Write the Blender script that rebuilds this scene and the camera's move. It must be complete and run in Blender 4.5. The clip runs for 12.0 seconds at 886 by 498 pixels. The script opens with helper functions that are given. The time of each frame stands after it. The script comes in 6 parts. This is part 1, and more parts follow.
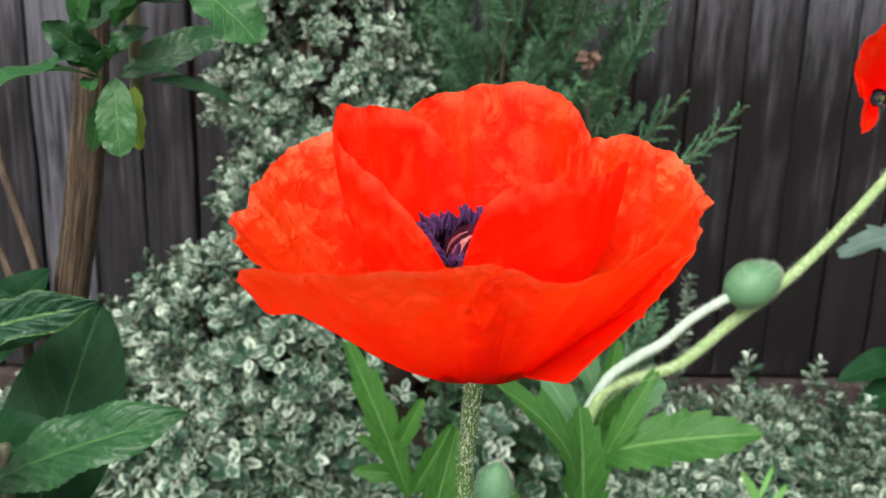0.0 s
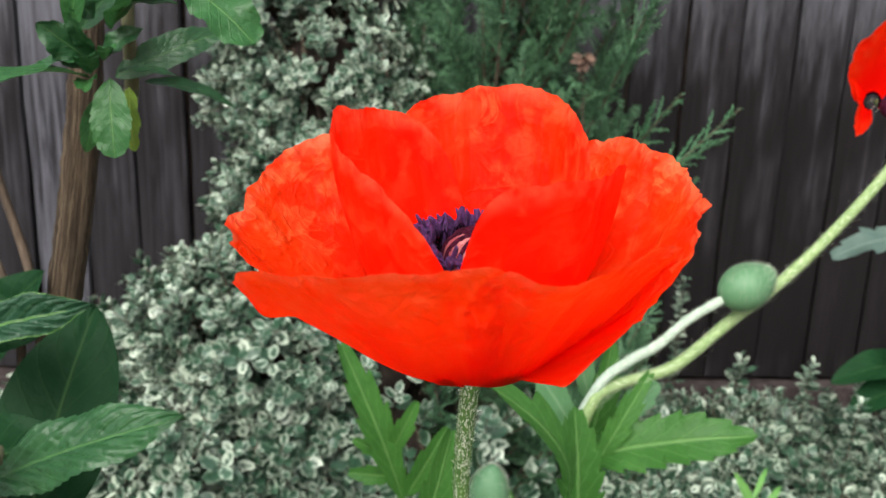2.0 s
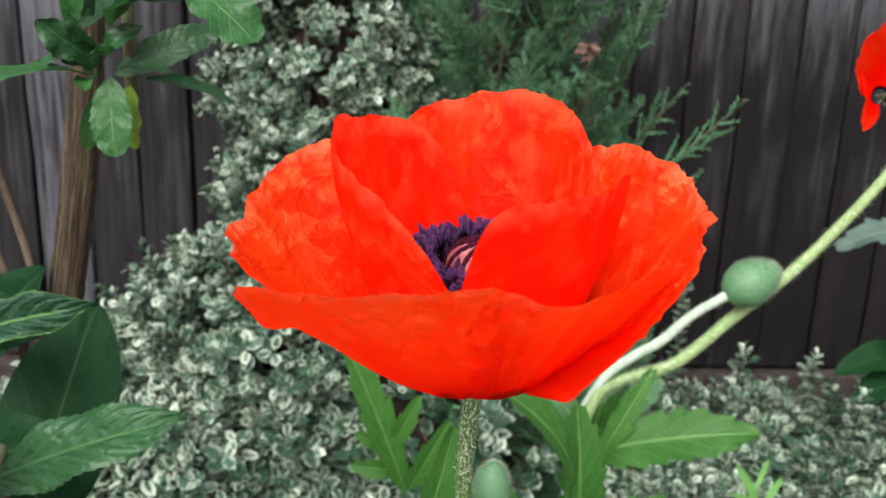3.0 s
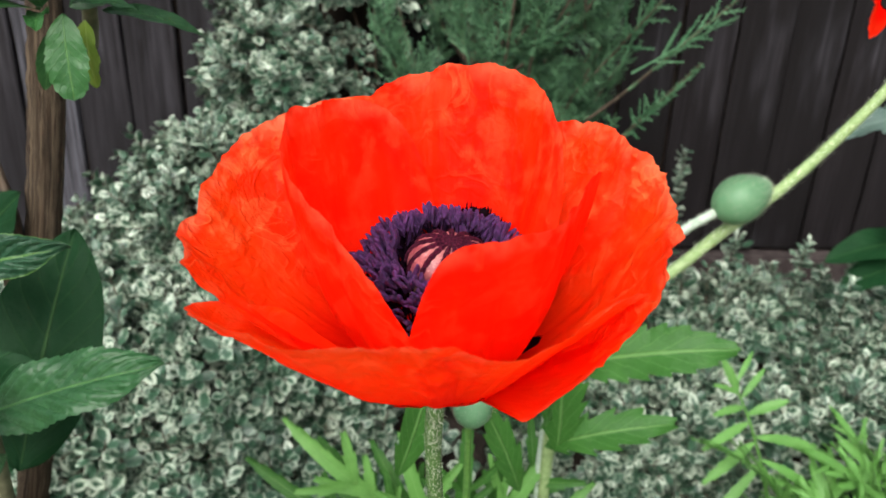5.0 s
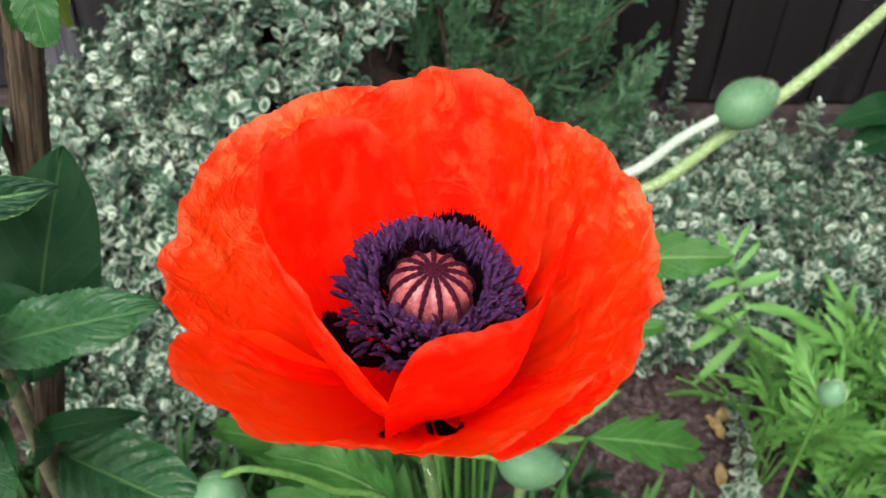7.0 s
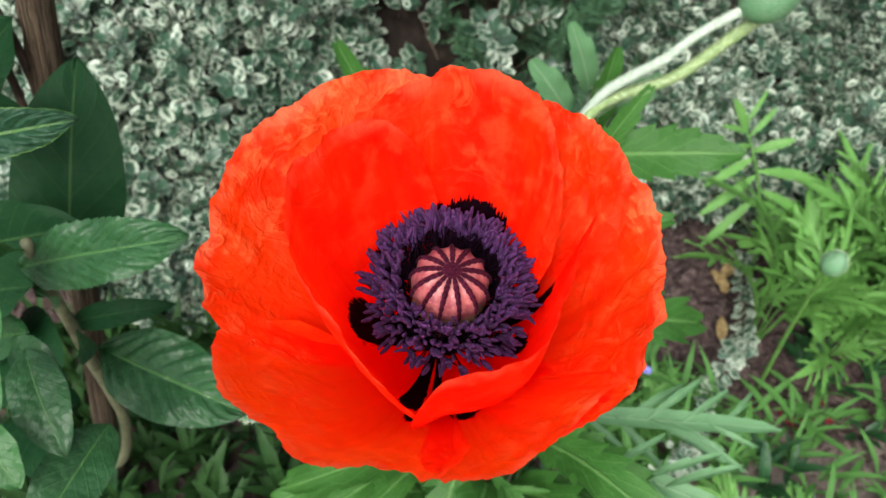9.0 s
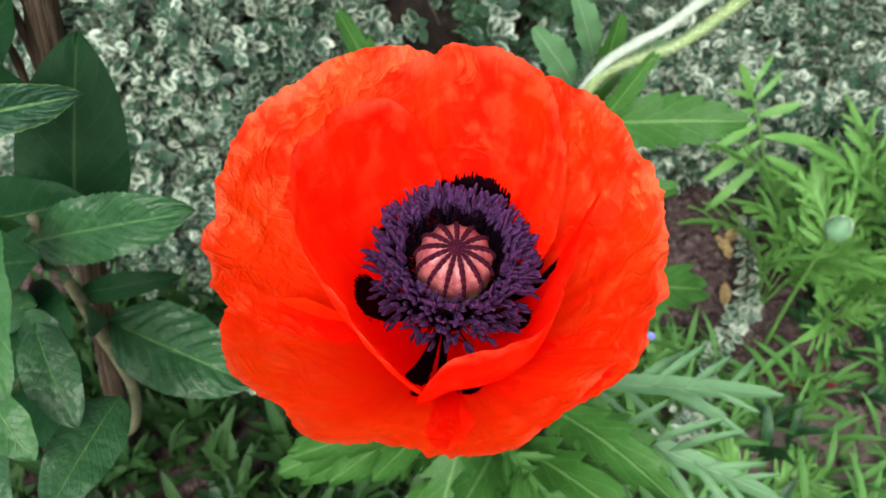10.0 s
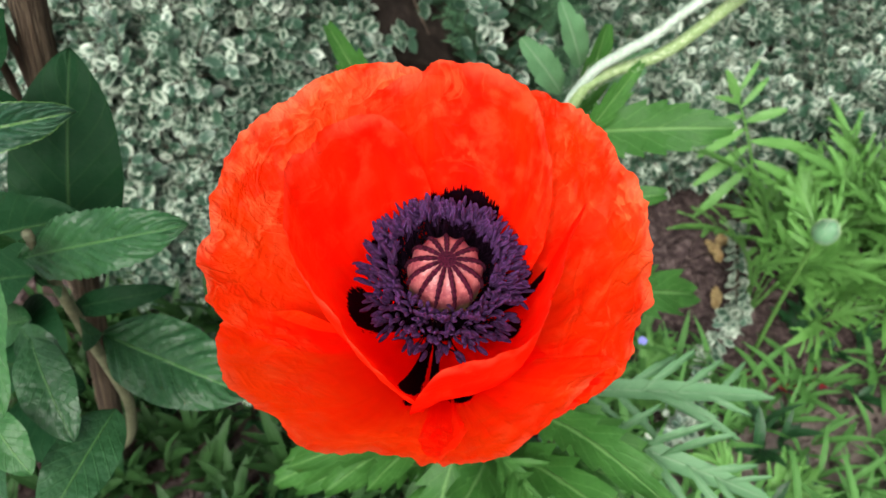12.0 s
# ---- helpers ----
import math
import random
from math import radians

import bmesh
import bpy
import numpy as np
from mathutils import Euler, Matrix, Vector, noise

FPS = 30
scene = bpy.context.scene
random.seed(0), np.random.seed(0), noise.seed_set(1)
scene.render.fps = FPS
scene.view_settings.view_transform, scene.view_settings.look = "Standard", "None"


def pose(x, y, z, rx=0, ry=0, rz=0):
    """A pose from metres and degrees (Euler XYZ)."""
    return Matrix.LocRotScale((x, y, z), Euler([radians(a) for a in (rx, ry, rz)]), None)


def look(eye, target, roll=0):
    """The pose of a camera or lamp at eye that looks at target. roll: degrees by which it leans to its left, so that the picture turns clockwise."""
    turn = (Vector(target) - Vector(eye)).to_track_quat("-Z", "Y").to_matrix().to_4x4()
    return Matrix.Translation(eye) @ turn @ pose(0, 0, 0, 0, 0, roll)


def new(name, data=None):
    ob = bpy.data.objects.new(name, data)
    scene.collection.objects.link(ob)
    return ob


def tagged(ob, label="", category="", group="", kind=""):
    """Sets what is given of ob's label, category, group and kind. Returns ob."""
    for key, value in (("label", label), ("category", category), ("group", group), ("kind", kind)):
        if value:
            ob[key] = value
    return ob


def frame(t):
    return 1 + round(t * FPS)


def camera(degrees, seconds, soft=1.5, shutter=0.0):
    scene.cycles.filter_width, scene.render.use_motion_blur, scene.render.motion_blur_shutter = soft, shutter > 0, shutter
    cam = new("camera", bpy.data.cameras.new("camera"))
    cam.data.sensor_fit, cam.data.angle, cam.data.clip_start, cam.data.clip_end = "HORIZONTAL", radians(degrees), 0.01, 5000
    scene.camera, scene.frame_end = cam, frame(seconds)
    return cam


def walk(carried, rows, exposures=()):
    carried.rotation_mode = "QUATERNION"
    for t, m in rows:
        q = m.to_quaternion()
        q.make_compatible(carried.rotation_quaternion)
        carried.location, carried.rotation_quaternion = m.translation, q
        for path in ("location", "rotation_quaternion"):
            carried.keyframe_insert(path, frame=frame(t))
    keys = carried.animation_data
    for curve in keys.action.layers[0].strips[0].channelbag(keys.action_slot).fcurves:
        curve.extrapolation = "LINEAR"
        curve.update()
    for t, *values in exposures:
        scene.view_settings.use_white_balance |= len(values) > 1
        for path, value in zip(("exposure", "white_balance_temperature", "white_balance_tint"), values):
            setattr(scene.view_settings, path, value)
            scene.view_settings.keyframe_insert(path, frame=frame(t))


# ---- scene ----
cam = camera(57.4, 12.0)
PATH = [
    (0, (0.00292, -0.00982, 0.85577), (0.00354, 0.96018, 0.61265), 0.80),
    (0.5, (0.00212, -0.00884, 0.85499), (0.01065, 0.96141, 0.61305), 0.81),
    (1, (0.00269, -0.00937, 0.85604), (0.01073, 0.96113, 0.61508), 0.81),
    (1.5, (0.00272, -0.00922, 0.85591), (0.01163, 0.96136, 0.61529), 0.79),
    (2, (0.00188, -0.00916, 0.85585), (0.01048, 0.96132, 0.61481), 0.99),
    (2.5, (0.00187, -0.00850, 0.85781), (0.00867, 0.96125, 0.61378), 1.02),
    (4.3, (0.00850, 0.00755, 0.88285), (0.00688, 0.94354, 0.53083), 1.10),
    (4.5, (0.01049, 0.00888, 0.88692), (0.01010, 0.93769, 0.51635), 0.89),
    (5, (0.01244, 0.01527, 0.89524), (0.01882, 0.92285, 0.47540), 1.09),
    (5.5, (0.01268, 0.02215, 0.90706), (0.02523, 0.90675, 0.44087), 1.49),
    (6, (0.01298, 0.02945, 0.91595), (0.02518, 0.88980, 0.40639), 1.34),
    (6.5, (0.01273, 0.03934, 0.92713), (0.02388, 0.86944, 0.36962), 1.32),
    (7, (0.01774, 0.04439, 0.94170), (0.02195, 0.84073, 0.33687), 1.24),
    (7.5, (0.01818, 0.05011, 0.95167), (0.02246, 0.80651, 0.29757), 1.17),
    (7.7, (0.01850, 0.05472, 0.95565), (0.02247, 0.79272, 0.28086), 1.34),
    (9.5, (0.01429, 0.06964, 0.99043), (0.00220, 0.69656, 0.21144), -0.08),
    (10, (0.01487, 0.07028, 0.98979), (0.00340, 0.68455, 0.20078), -0.42),
    (10.5, (0.01607, 0.06908, 0.99216), (0.00707, 0.68168, 0.20182), -0.55),
    (11, (0.01395, 0.07043, 0.99202), (0.01086, 0.68647, 0.20431), -0.41),
    (11.5, (0.01524, 0.06971, 0.99550), (0.01163, 0.68757, 0.20922), -0.40),
    (12, (0.01563, 0.06817, 0.99490), (0.01307, 0.68932, 0.21121), -0.56),
]
walk(cam, [(t, look(eye, target, roll)) for t, eye, target, roll in PATH])

# ---------------------------------------------------------------- light
world = bpy.data.worlds.new("overcast_sky")
scene.world = world
world.use_nodes = True
wn, wl = world.node_tree.nodes, world.node_tree.links
sky = wn.new("ShaderNodeTexSky")
sky.sky_type = "NISHITA"
sky.sun_disc = False
sky.sun_elevation, sky.sun_rotation = radians(48), radians(198)
sky.air_density, sky.dust_density, sky.ozone_density = 1.0, 4.0, 1.0
soft_sky = wn.new("ShaderNodeHueSaturation")
soft_sky.inputs["Saturation"].default_value = 0.35
wl.new(sky.outputs[0], soft_sky.inputs["Color"])
wl.new(soft_sky.outputs[0], wn["Background"].inputs["Color"])
wn["Background"].inputs["Strength"].default_value = 0.15

sun_data = bpy.data.lights.new("sun", "SUN")
sun_data.energy, sun_data.angle, sun_data.color = 1.9, radians(50), (1.0, 0.96, 0.9)
sun = new("sun", sun_data)
sun.matrix_world = look((-0.55, -1.35, 1.95), (0, 0.3, 0))
scene.view_settings.exposure = 1.0
cam.data.dof.use_dof, cam.data.dof.focus_distance, cam.data.dof.aperture_fstop = True, 0.24, 24.0

GROUND = 0.06


# ---------------------------------------------------------------- materials
class Mat:
    """A node material with a Principled shader and short ways to add nodes."""

    def __init__(self, name, rough=0.6, metal=0.0, spec=0.5):
        self.m = bpy.data.materials.new(name)
        self.m.use_nodes = True
        self.t = self.m.node_tree
        self.b = self.t.nodes["Principled BSDF"]
        self.b.inputs["Roughness"].default_value = rough
        self.b.inputs["Metallic"].default_value = metal
        self.b.inputs["Specular IOR Level"].default_value = spec

    def put(self, socket, value):
        if hasattr(value, "is_output"):
            self.t.links.new(value, socket)
        else:
            socket.default_value = value

    def coords(self, which="Object"):
        return self.t.nodes.new("ShaderNodeTexCoord").outputs[which]

    def mapping(self, vec, scale):
        n = self.t.nodes.new("ShaderNodeMapping")
        self.put(n.inputs["Vector"], vec)
        n.inputs["Scale"].default_value = scale
        return n.outputs[0]

    def noise(self, scale, detail=4.0, rough=0.55, vec=None, distortion=0.0):
        n = self.t.nodes.new("ShaderNodeTexNoise")
        n.inputs["Scale"].default_value = scale
        n.inputs["Detail"].default_value = detail
        n.inputs["Roughness"].default_value = rough
        n.inputs["Distortion"].default_value = distortion
        self.put(n.inputs["Vector"], self.coords() if vec is None else vec)
        return n.outputs["Fac"]

    def voronoi(self, scale, vec=None):
        n = self.t.nodes.new("ShaderNodeTexVoronoi")
        n.inputs["Scale"].default_value = scale
        self.put(n.inputs["Vector"], self.coords() if vec is None else vec)
        return n.outputs["Distance"]

    def crease_net(self, scale, warp, amount=0.005):
        """Distance to the nearest edge of a net of cells."""
        n = self.t.nodes.new("ShaderNodeTexVoronoi")
        n.feature = "DISTANCE_TO_EDGE"
        n.inputs["Scale"].default_value = scale
        m = self.t.nodes.new("ShaderNodeVectorMath")
        m.operation = "MULTIPLY_ADD"
        self.put(m.inputs[0], warp)
        m.inputs[1].default_value = (amount, amount, amount)
        self.put(m.inputs[2], self.coords())
        self.put(n.inputs["Vector"], m.outputs[0])
        return n.outputs["Distance"]

    def facet_cells(self, scale, warp, amount=0.005):
        """A random value for each cell of a crumpled surface."""
        n = self.t.nodes.new("ShaderNodeTexVoronoi")
        n.inputs["Scale"].default_value = scale
        m = self.t.nodes.new("ShaderNodeVectorMath")
        m.operation = "MULTIPLY_ADD"
        self.put(m.inputs[0], warp)
        m.inputs[1].default_value = (amount, amount, amount)
        self.put(m.inputs[2], self.coords())
        self.put(n.inputs["Vector"], m.outputs[0])
        s = self.t.nodes.new("ShaderNodeSeparateColor")
        self.put(s.inputs[0], n.outputs["Color"])
        return s.outputs[0]

    def ramp(self, fac, *stops):
        n = self.t.nodes.new("ShaderNodeValToRGB")
        e = n.color_ramp.elements
        while len(e) < len(stops):
            e.new(0.5)
        for el, (p, c) in zip(e, stops):
            el.position = p
            el.color = (*c, 1) if len(c) == 3 else c
        self.put(n.inputs[0], fac)
        return n.outputs[0]

    def mix(self, fac, a, b, mode="MIX"):
        n = self.t.nodes.new("ShaderNodeMix")
        n.data_type, n.blend_type = "RGBA", mode
        self.put(n.inputs[0], fac)
        for s, v in ((n.inputs[6], a), (n.inputs[7], b)):
            self.put(s, (*v, 1) if isinstance(v, tuple) and len(v) == 3 else v)
        return n.outputs[2]

    def math(self, op, a, b=0.0, c=0.0, clamp=False):
        n = self.t.nodes.new("ShaderNodeMath")
        n.operation, n.use_clamp = op, clamp
        for s, v in zip(n.inputs, (a, b, c)):
            self.put(s, v)
        return n.outputs[0]

    def step(self, x, lo, hi):
        n = self.t.nodes.new("ShaderNodeMapRange")
        n.interpolation_type = "SMOOTHSTEP"
        self.put(n.inputs[0], x)
        n.inputs[1].default_value, n.inputs[2].default_value = lo, hi
        return n.outputs[0]

    def uv(self):
        n = self.t.nodes.new("ShaderNodeSeparateXYZ")
        self.put(n.inputs[0], self.coords("UV"))
        return n.outputs[0], n.outputs[1]

    def attr(self, name):
        n = self.t.nodes.new("ShaderNodeAttribute")
        n.attribute_name = name
        return n.outputs["Fac"]

    def island(self):
        return self.t.nodes.new("ShaderNodeNewGeometry").outputs["Random Per Island"]

    def object_random(self):
        return self.t.nodes.new("ShaderNodeObjectInfo").outputs["Random"]

    def bump(self, height, strength=0.4, distance=0.001):
        n = self.t.nodes.new("ShaderNodeBump")
        n.inputs["Strength"].default_value, n.inputs["Distance"].default_value = strength, distance
        self.put(n.inputs["Height"], height)
        self.put(self.b.inputs["Normal"], n.outputs[0])
        return n.outputs[0]

    def colour(self, c):
        self.put(self.b.inputs["Base Color"], (*c, 1) if isinstance(c, tuple) and len(c) == 3 else c)

    def translucent(self, colour, amount, normal=None):
        tr = self.t.nodes.new("ShaderNodeBsdfTranslucent")
        self.put(tr.inputs[0], (*colour, 1) if isinstance(colour, tuple) else colour)
        if normal is not None:
            self.put(tr.inputs["Normal"], normal)
        mx = self.t.nodes.new("ShaderNodeMixShader")
        mx.inputs[0].default_value = amount
        self.put(mx.inputs[1], self.b.outputs[0])
        self.put(mx.inputs[2], tr.outputs[0])
        self.put(self.t.nodes["Material Output"].inputs[0], mx.outputs[0])


def petal_material():
    k = Mat("poppy_petal", 0.50, spec=0.04)
    u, v = k.uv()
    thin = k.attr("thin")
    streak = k.noise(1.0, 6, 0.65, k.mapping(k.coords("UV"), (1.4, 34.0, 1.0)))
    vein = k.noise(1.0, 5, 0.7, k.mapping(k.coords("UV"), (2.6, 120.0, 1.0)))
    blot = k.math("ADD", k.attr("blotch"), k.math("ADD", k.math("MULTIPLY", k.math("SUBTRACT", k.noise(420, 3), 0.5), 0.45), k.math("MULTIPLY", k.math("SUBTRACT", vein, 0.5), 0.9)))
    patch = k.noise(1.0, 4, 0.55, k.mapping(k.coords("UV"), (3.0, 7.0, 1.0)), 0.5)
    # orange outer part: strong light on the petals put into the colour
    outer = k.math("MULTIPLY", k.step(u, 0.34, 0.95), k.attr("lit_orange"))
    red = k.mix(k.math("MULTIPLY", outer, k.math("ADD", k.math("MULTIPLY", k.step(patch, 0.32, 0.66), 0.75), 0.25), clamp=True), (0.99, 0.0035, 0.0010), (0.99, 0.046, 0.0025))
    red = k.mix(k.math("MULTIPLY", k.step(streak, 0.55, 0.80), k.math("MULTIPLY", outer, 0.45)), red, (0.98, 0.115, 0.012))
    red = k.mix(k.math("MULTIPLY", k.step(vein, 0.56, 0.72), k.math("MULTIPLY", outer, 0.22)), red, (0.98, 0.140, 0.012))
    # crumpled paper: angular facets with sharp folds between them, soft mottling, strongest towards the thin rim
    warp = k.noise(34, 3, 0.5)
    cells = k.facet_cells(88, warp, 0.020)
    crease = k.crease_net(88, warp, 0.020)
    small = k.crease_net(230, k.noise(60, 4, 0.6), 0.006)
    where = k.step(k.noise(26, 3, 0.5), 0.40, 0.60)
    soft = k.noise(115, 5, 0.62)
    rim = k.math("MULTIPLY", k.step(u, 0.48, 1.0), thin)
    # paler rim, and sky sheen on folds and facets painted into the colour
    folds = k.math("MULTIPLY", k.math("MULTIPLY", k.step(crease, 0.03, 0.0), where), 0.16)
    pale = k.math("ADD", folds, k.math("MULTIPLY", k.math("MULTIPLY", k.step(cells, 0.35, 0.90), where), 0.40))
    pale = k.math("ADD", pale, k.math("MULTIPLY", k.step(soft, 0.49, 0.66), 0.54))
    pale = k.math("ADD", pale, k.math("MULTIPLY", k.step(k.noise(330, 4, 0.6), 0.56, 0.70), 0.20))
    crest = k.math("ABSOLUTE", k.math("SUBTRACT", k.noise(70, 3, 0.5, None, 1.2), 0.5))
    pale = k.math("ADD", pale, k.math("MULTIPLY", k.math("MULTIPLY", k.step(crest, 0.030, 0.004), k.step(k.noise(48, 3, 0.5), 0.46, 0.60)), 0.55))
    red = k.mix(k.math("MULTIPLY", rim, pale, clamp=True), red, (0.98, 0.178, 0.048))
    # pale line along the edge: the rim's highlight painted in
    lip = k.math("MULTIPLY", k.math("ADD", k.math("MULTIPLY", thin, 0.40), 0.22), k.step(k.noise(90, 3, 0.6), 0.36, 0.60))
    red = k.mix(k.math("MULTIPLY", k.step(u, 0.955, 0.996), lip), red, (1.0, 0.24, 0.11))
    dark = k.step(blot, 0.46, 0.54)
    k.colour(k.mix(dark, red, (0.006, 0.001, 0.004)))
    k.put(k.b.inputs["Specular IOR Level"], k.math("ADD", k.math("MULTIPLY", rim, 0.07), 0.03))
    h = k.math("ADD", k.math("MULTIPLY", streak, 0.5), k.math("ADD", k.math("MULTIPLY", k.noise(300, 4, 0.6), 0.22), k.math("MULTIPLY", k.noise(950, 3, 0.6), 0.10)))
    h = k.math("ADD", h, k.math("MULTIPLY", k.math("MULTIPLY", k.step(small, 0.22, 0.0), rim), 0.32))
    h = k.math("ADD", h, k.math("MULTIPLY", k.math("MULTIPLY", k.step(crease, 0.22, 0.0), k.step(u, 0.35, 0.9)), k.math("MULTIPLY", where, k.math("MULTIPLY", thin, 1.0))))
    h = k.math("ADD", h, k.math("MULTIPLY", k.math("MULTIPLY", soft, outer), 0.9))
    h = k.math("ADD", h, k.math("MULTIPLY", vein, 0.35))
    h = k.math("ADD", h, k.math("MULTIPLY", k.math("MULTIPLY", k.step(crest, 0.10, 0.0), rim), 0.9))
    n = k.bump(h, 0.40, 0.0013)
    k.translucent(k.mix(dark, k.mix(k.math("MULTIPLY", outer, 0.7, clamp=True), (1.0, 0.007, 0.0006), (1.0, 0.060, 0.003)), (0.01, 0.001, 0.003)), 0.56, n)
    return k.m


def leaf_material(name, dark, light, rib, rough=0.45, veins=9.0, trans=0.22, rib_width=0.035, vein_amount=0.5, spec=0.4, quilt=0.0, margin=2.0):
    k = Mat(name, rough, spec=spec)
    u, v = k.uv()
    side = k.math("ABSOLUTE", k.math("SUBTRACT", v, 0.5))
    ribm = k.math("SUBTRACT", 1.0, k.step(side, rib_width * 0.4, rib_width))
    wave = k.math("SINE", k.math("MULTIPLY", k.math("SUBTRACT", u, k.math("MULTIPLY", side, 0.55)), veins * 6.283))
    veinm = k.step(wave, 0.86, 1.0)
    col = k.mix(k.noise(45, 4, 0.6), dark, light)
    col = k.mix(k.math("MULTIPLY", k.step(k.noise(400, 3), 0.45, 0.7), 0.35), col, light)
    col = k.mix(k.math("MULTIPLY", k.object_random(), 0.35), col, dark)
    col = k.mix(k.math("MULTIPLY", veinm, vein_amount), col, rib)
    col = k.mix(k.math("MULTIPLY", ribm, 0.6), col, rib)
    if margin < 1:
        col = k.mix(k.math("MULTIPLY", k.step(k.math("MULTIPLY", side, 2.0), margin, 1.0), 0.8), col, rib)
    k.colour(col)
    h = k.math("SUBTRACT", k.math("MULTIPLY", k.noise(300, 3), 0.5), k.math("ADD", k.math("MULTIPLY", veinm, 0.3 if vein_amount else 0.0), ribm))
    h = k.math("SUBTRACT", h, k.math("MULTIPLY", k.math("ADD", k.voronoi(125), k.math("MULTIPLY", k.voronoi(300), 0.5)), quilt))
    n = k.bump(h, 0.6 if quilt else 0.5, 0.0011 if quilt else 0.0007)
    k.translucent(k.mix(0.5, col, light), trans, n)
    return k.m


def euonymus_material(name="variegated_leaf", lo=0.56):
    k = Mat(name, 0.38, spec=0.5)
    u, v = k.uv()
    side = k.math("MULTIPLY", k.math("ABSOLUTE", k.math("SUBTRACT", v, 0.5)), 2.0)
    end = k.math("MULTIPLY", k.math("ABSOLUTE", k.math("SUBTRACT", u, 0.42)), 1.45)
    edge = k.math("MAXIMUM", side, end)
    edge = k.math("ADD", edge, k.math("MULTIPLY", k.math("SUBTRACT", k.noise(150, 4), 0.5), 1.7))
    edge = k.math("ADD", edge, k.math("MULTIPLY", k.math("SUBTRACT", k.island(), 0.5), 0.7))
    green = k.mix(k.noise(110, 3), (0.0075, 0.035, 0.019), (0.040, 0.096, 0.054))
    cream = k.mix(k.island(), (0.150, 0.225, 0.165), (0.40, 0.465, 0.370))
    col = k.mix(k.step(edge, lo - 0.16, lo + 0.34), green, cream)
    col = k.mix(k.math("MULTIPLY", k.step(k.noise(14, 3), 0.5, 0.75), 0.3), col, (0.055, 0.120, 0.070))
    k.colour(col)
    k.translucent(col, 0.08)
    return k.m


def bark_material(name, a, b, c, scale=60.0, stretch=0.08, rough=0.85):
    k = Mat(name, rough, spec=0.2)
    vec = k.mapping(k.coords(), (1.0, 1.0, stretch))
    n1 = k.noise(scale, 6, 0.65, vec)
    n2 = k.noise(scale * 4, 4, 0.6, vec)
    col = k.ramp(n1, (0.3, a), (0.5, b), (0.72, c))
    col = k.mix(k.math("MULTIPLY", k.step(n2, 0.55, 0.75), 0.6), col, a)
    k.colour(col)
    k.bump(k.math("ADD", n1, k.math("MULTIPLY", n2, 0.5)), 0.8, 0.002)
    return k.m


def stem_bark_material():
    k = Mat("woody_stem_bark", 0.85, spec=0.2)
    vec = k.mapping(k.coords("UV"), (9.0, 9.0, 1.0))
    n1 = k.noise(2.2, 6, 0.7, vec, 0.4)
    n2 = k.noise(1.0, 5, 0.7, k.mapping(k.coords("UV"), (11.0, 30.0, 1.0)), 0.8)
    col = k.ramp(n2, (0.32, (0.008, 0.006, 0.004)), (0.47, (0.044, 0.031, 0.019)), (0.66, (0.150, 0.115, 0.075)))
    col = k.mix(k.math("MULTIPLY", k.step(n1, 0.45, 0.7), 0.5), col, (0.06, 0.038, 0.022))
    k.colour(col)
    k.bump(k.math("ADD", n2, k.math("MULTIPLY", n1, 0.6)), 1.0, 0.004)
    return k.m


def plain_material(name, a, b, scale=60.0, rough=0.6, bump=0.3, spec=0.35, trans=0.0, distance=0.0008):
    k = Mat(name, rough, spec=spec)
    n = k.noise(scale, 5, 0.6)
    col = k.mix(k.step(n, 0.3, 0.7), a, b)
    col = k.mix(k.math("MULTIPLY", k.object_random(), 0.25), col, a)
    k.colour(col)
    nn = k.bump(k.math("ADD", n, k.noise(scale * 5, 3)), bump, distance)
    if trans:
        k.translucent(b, trans, nn)
    return k.m


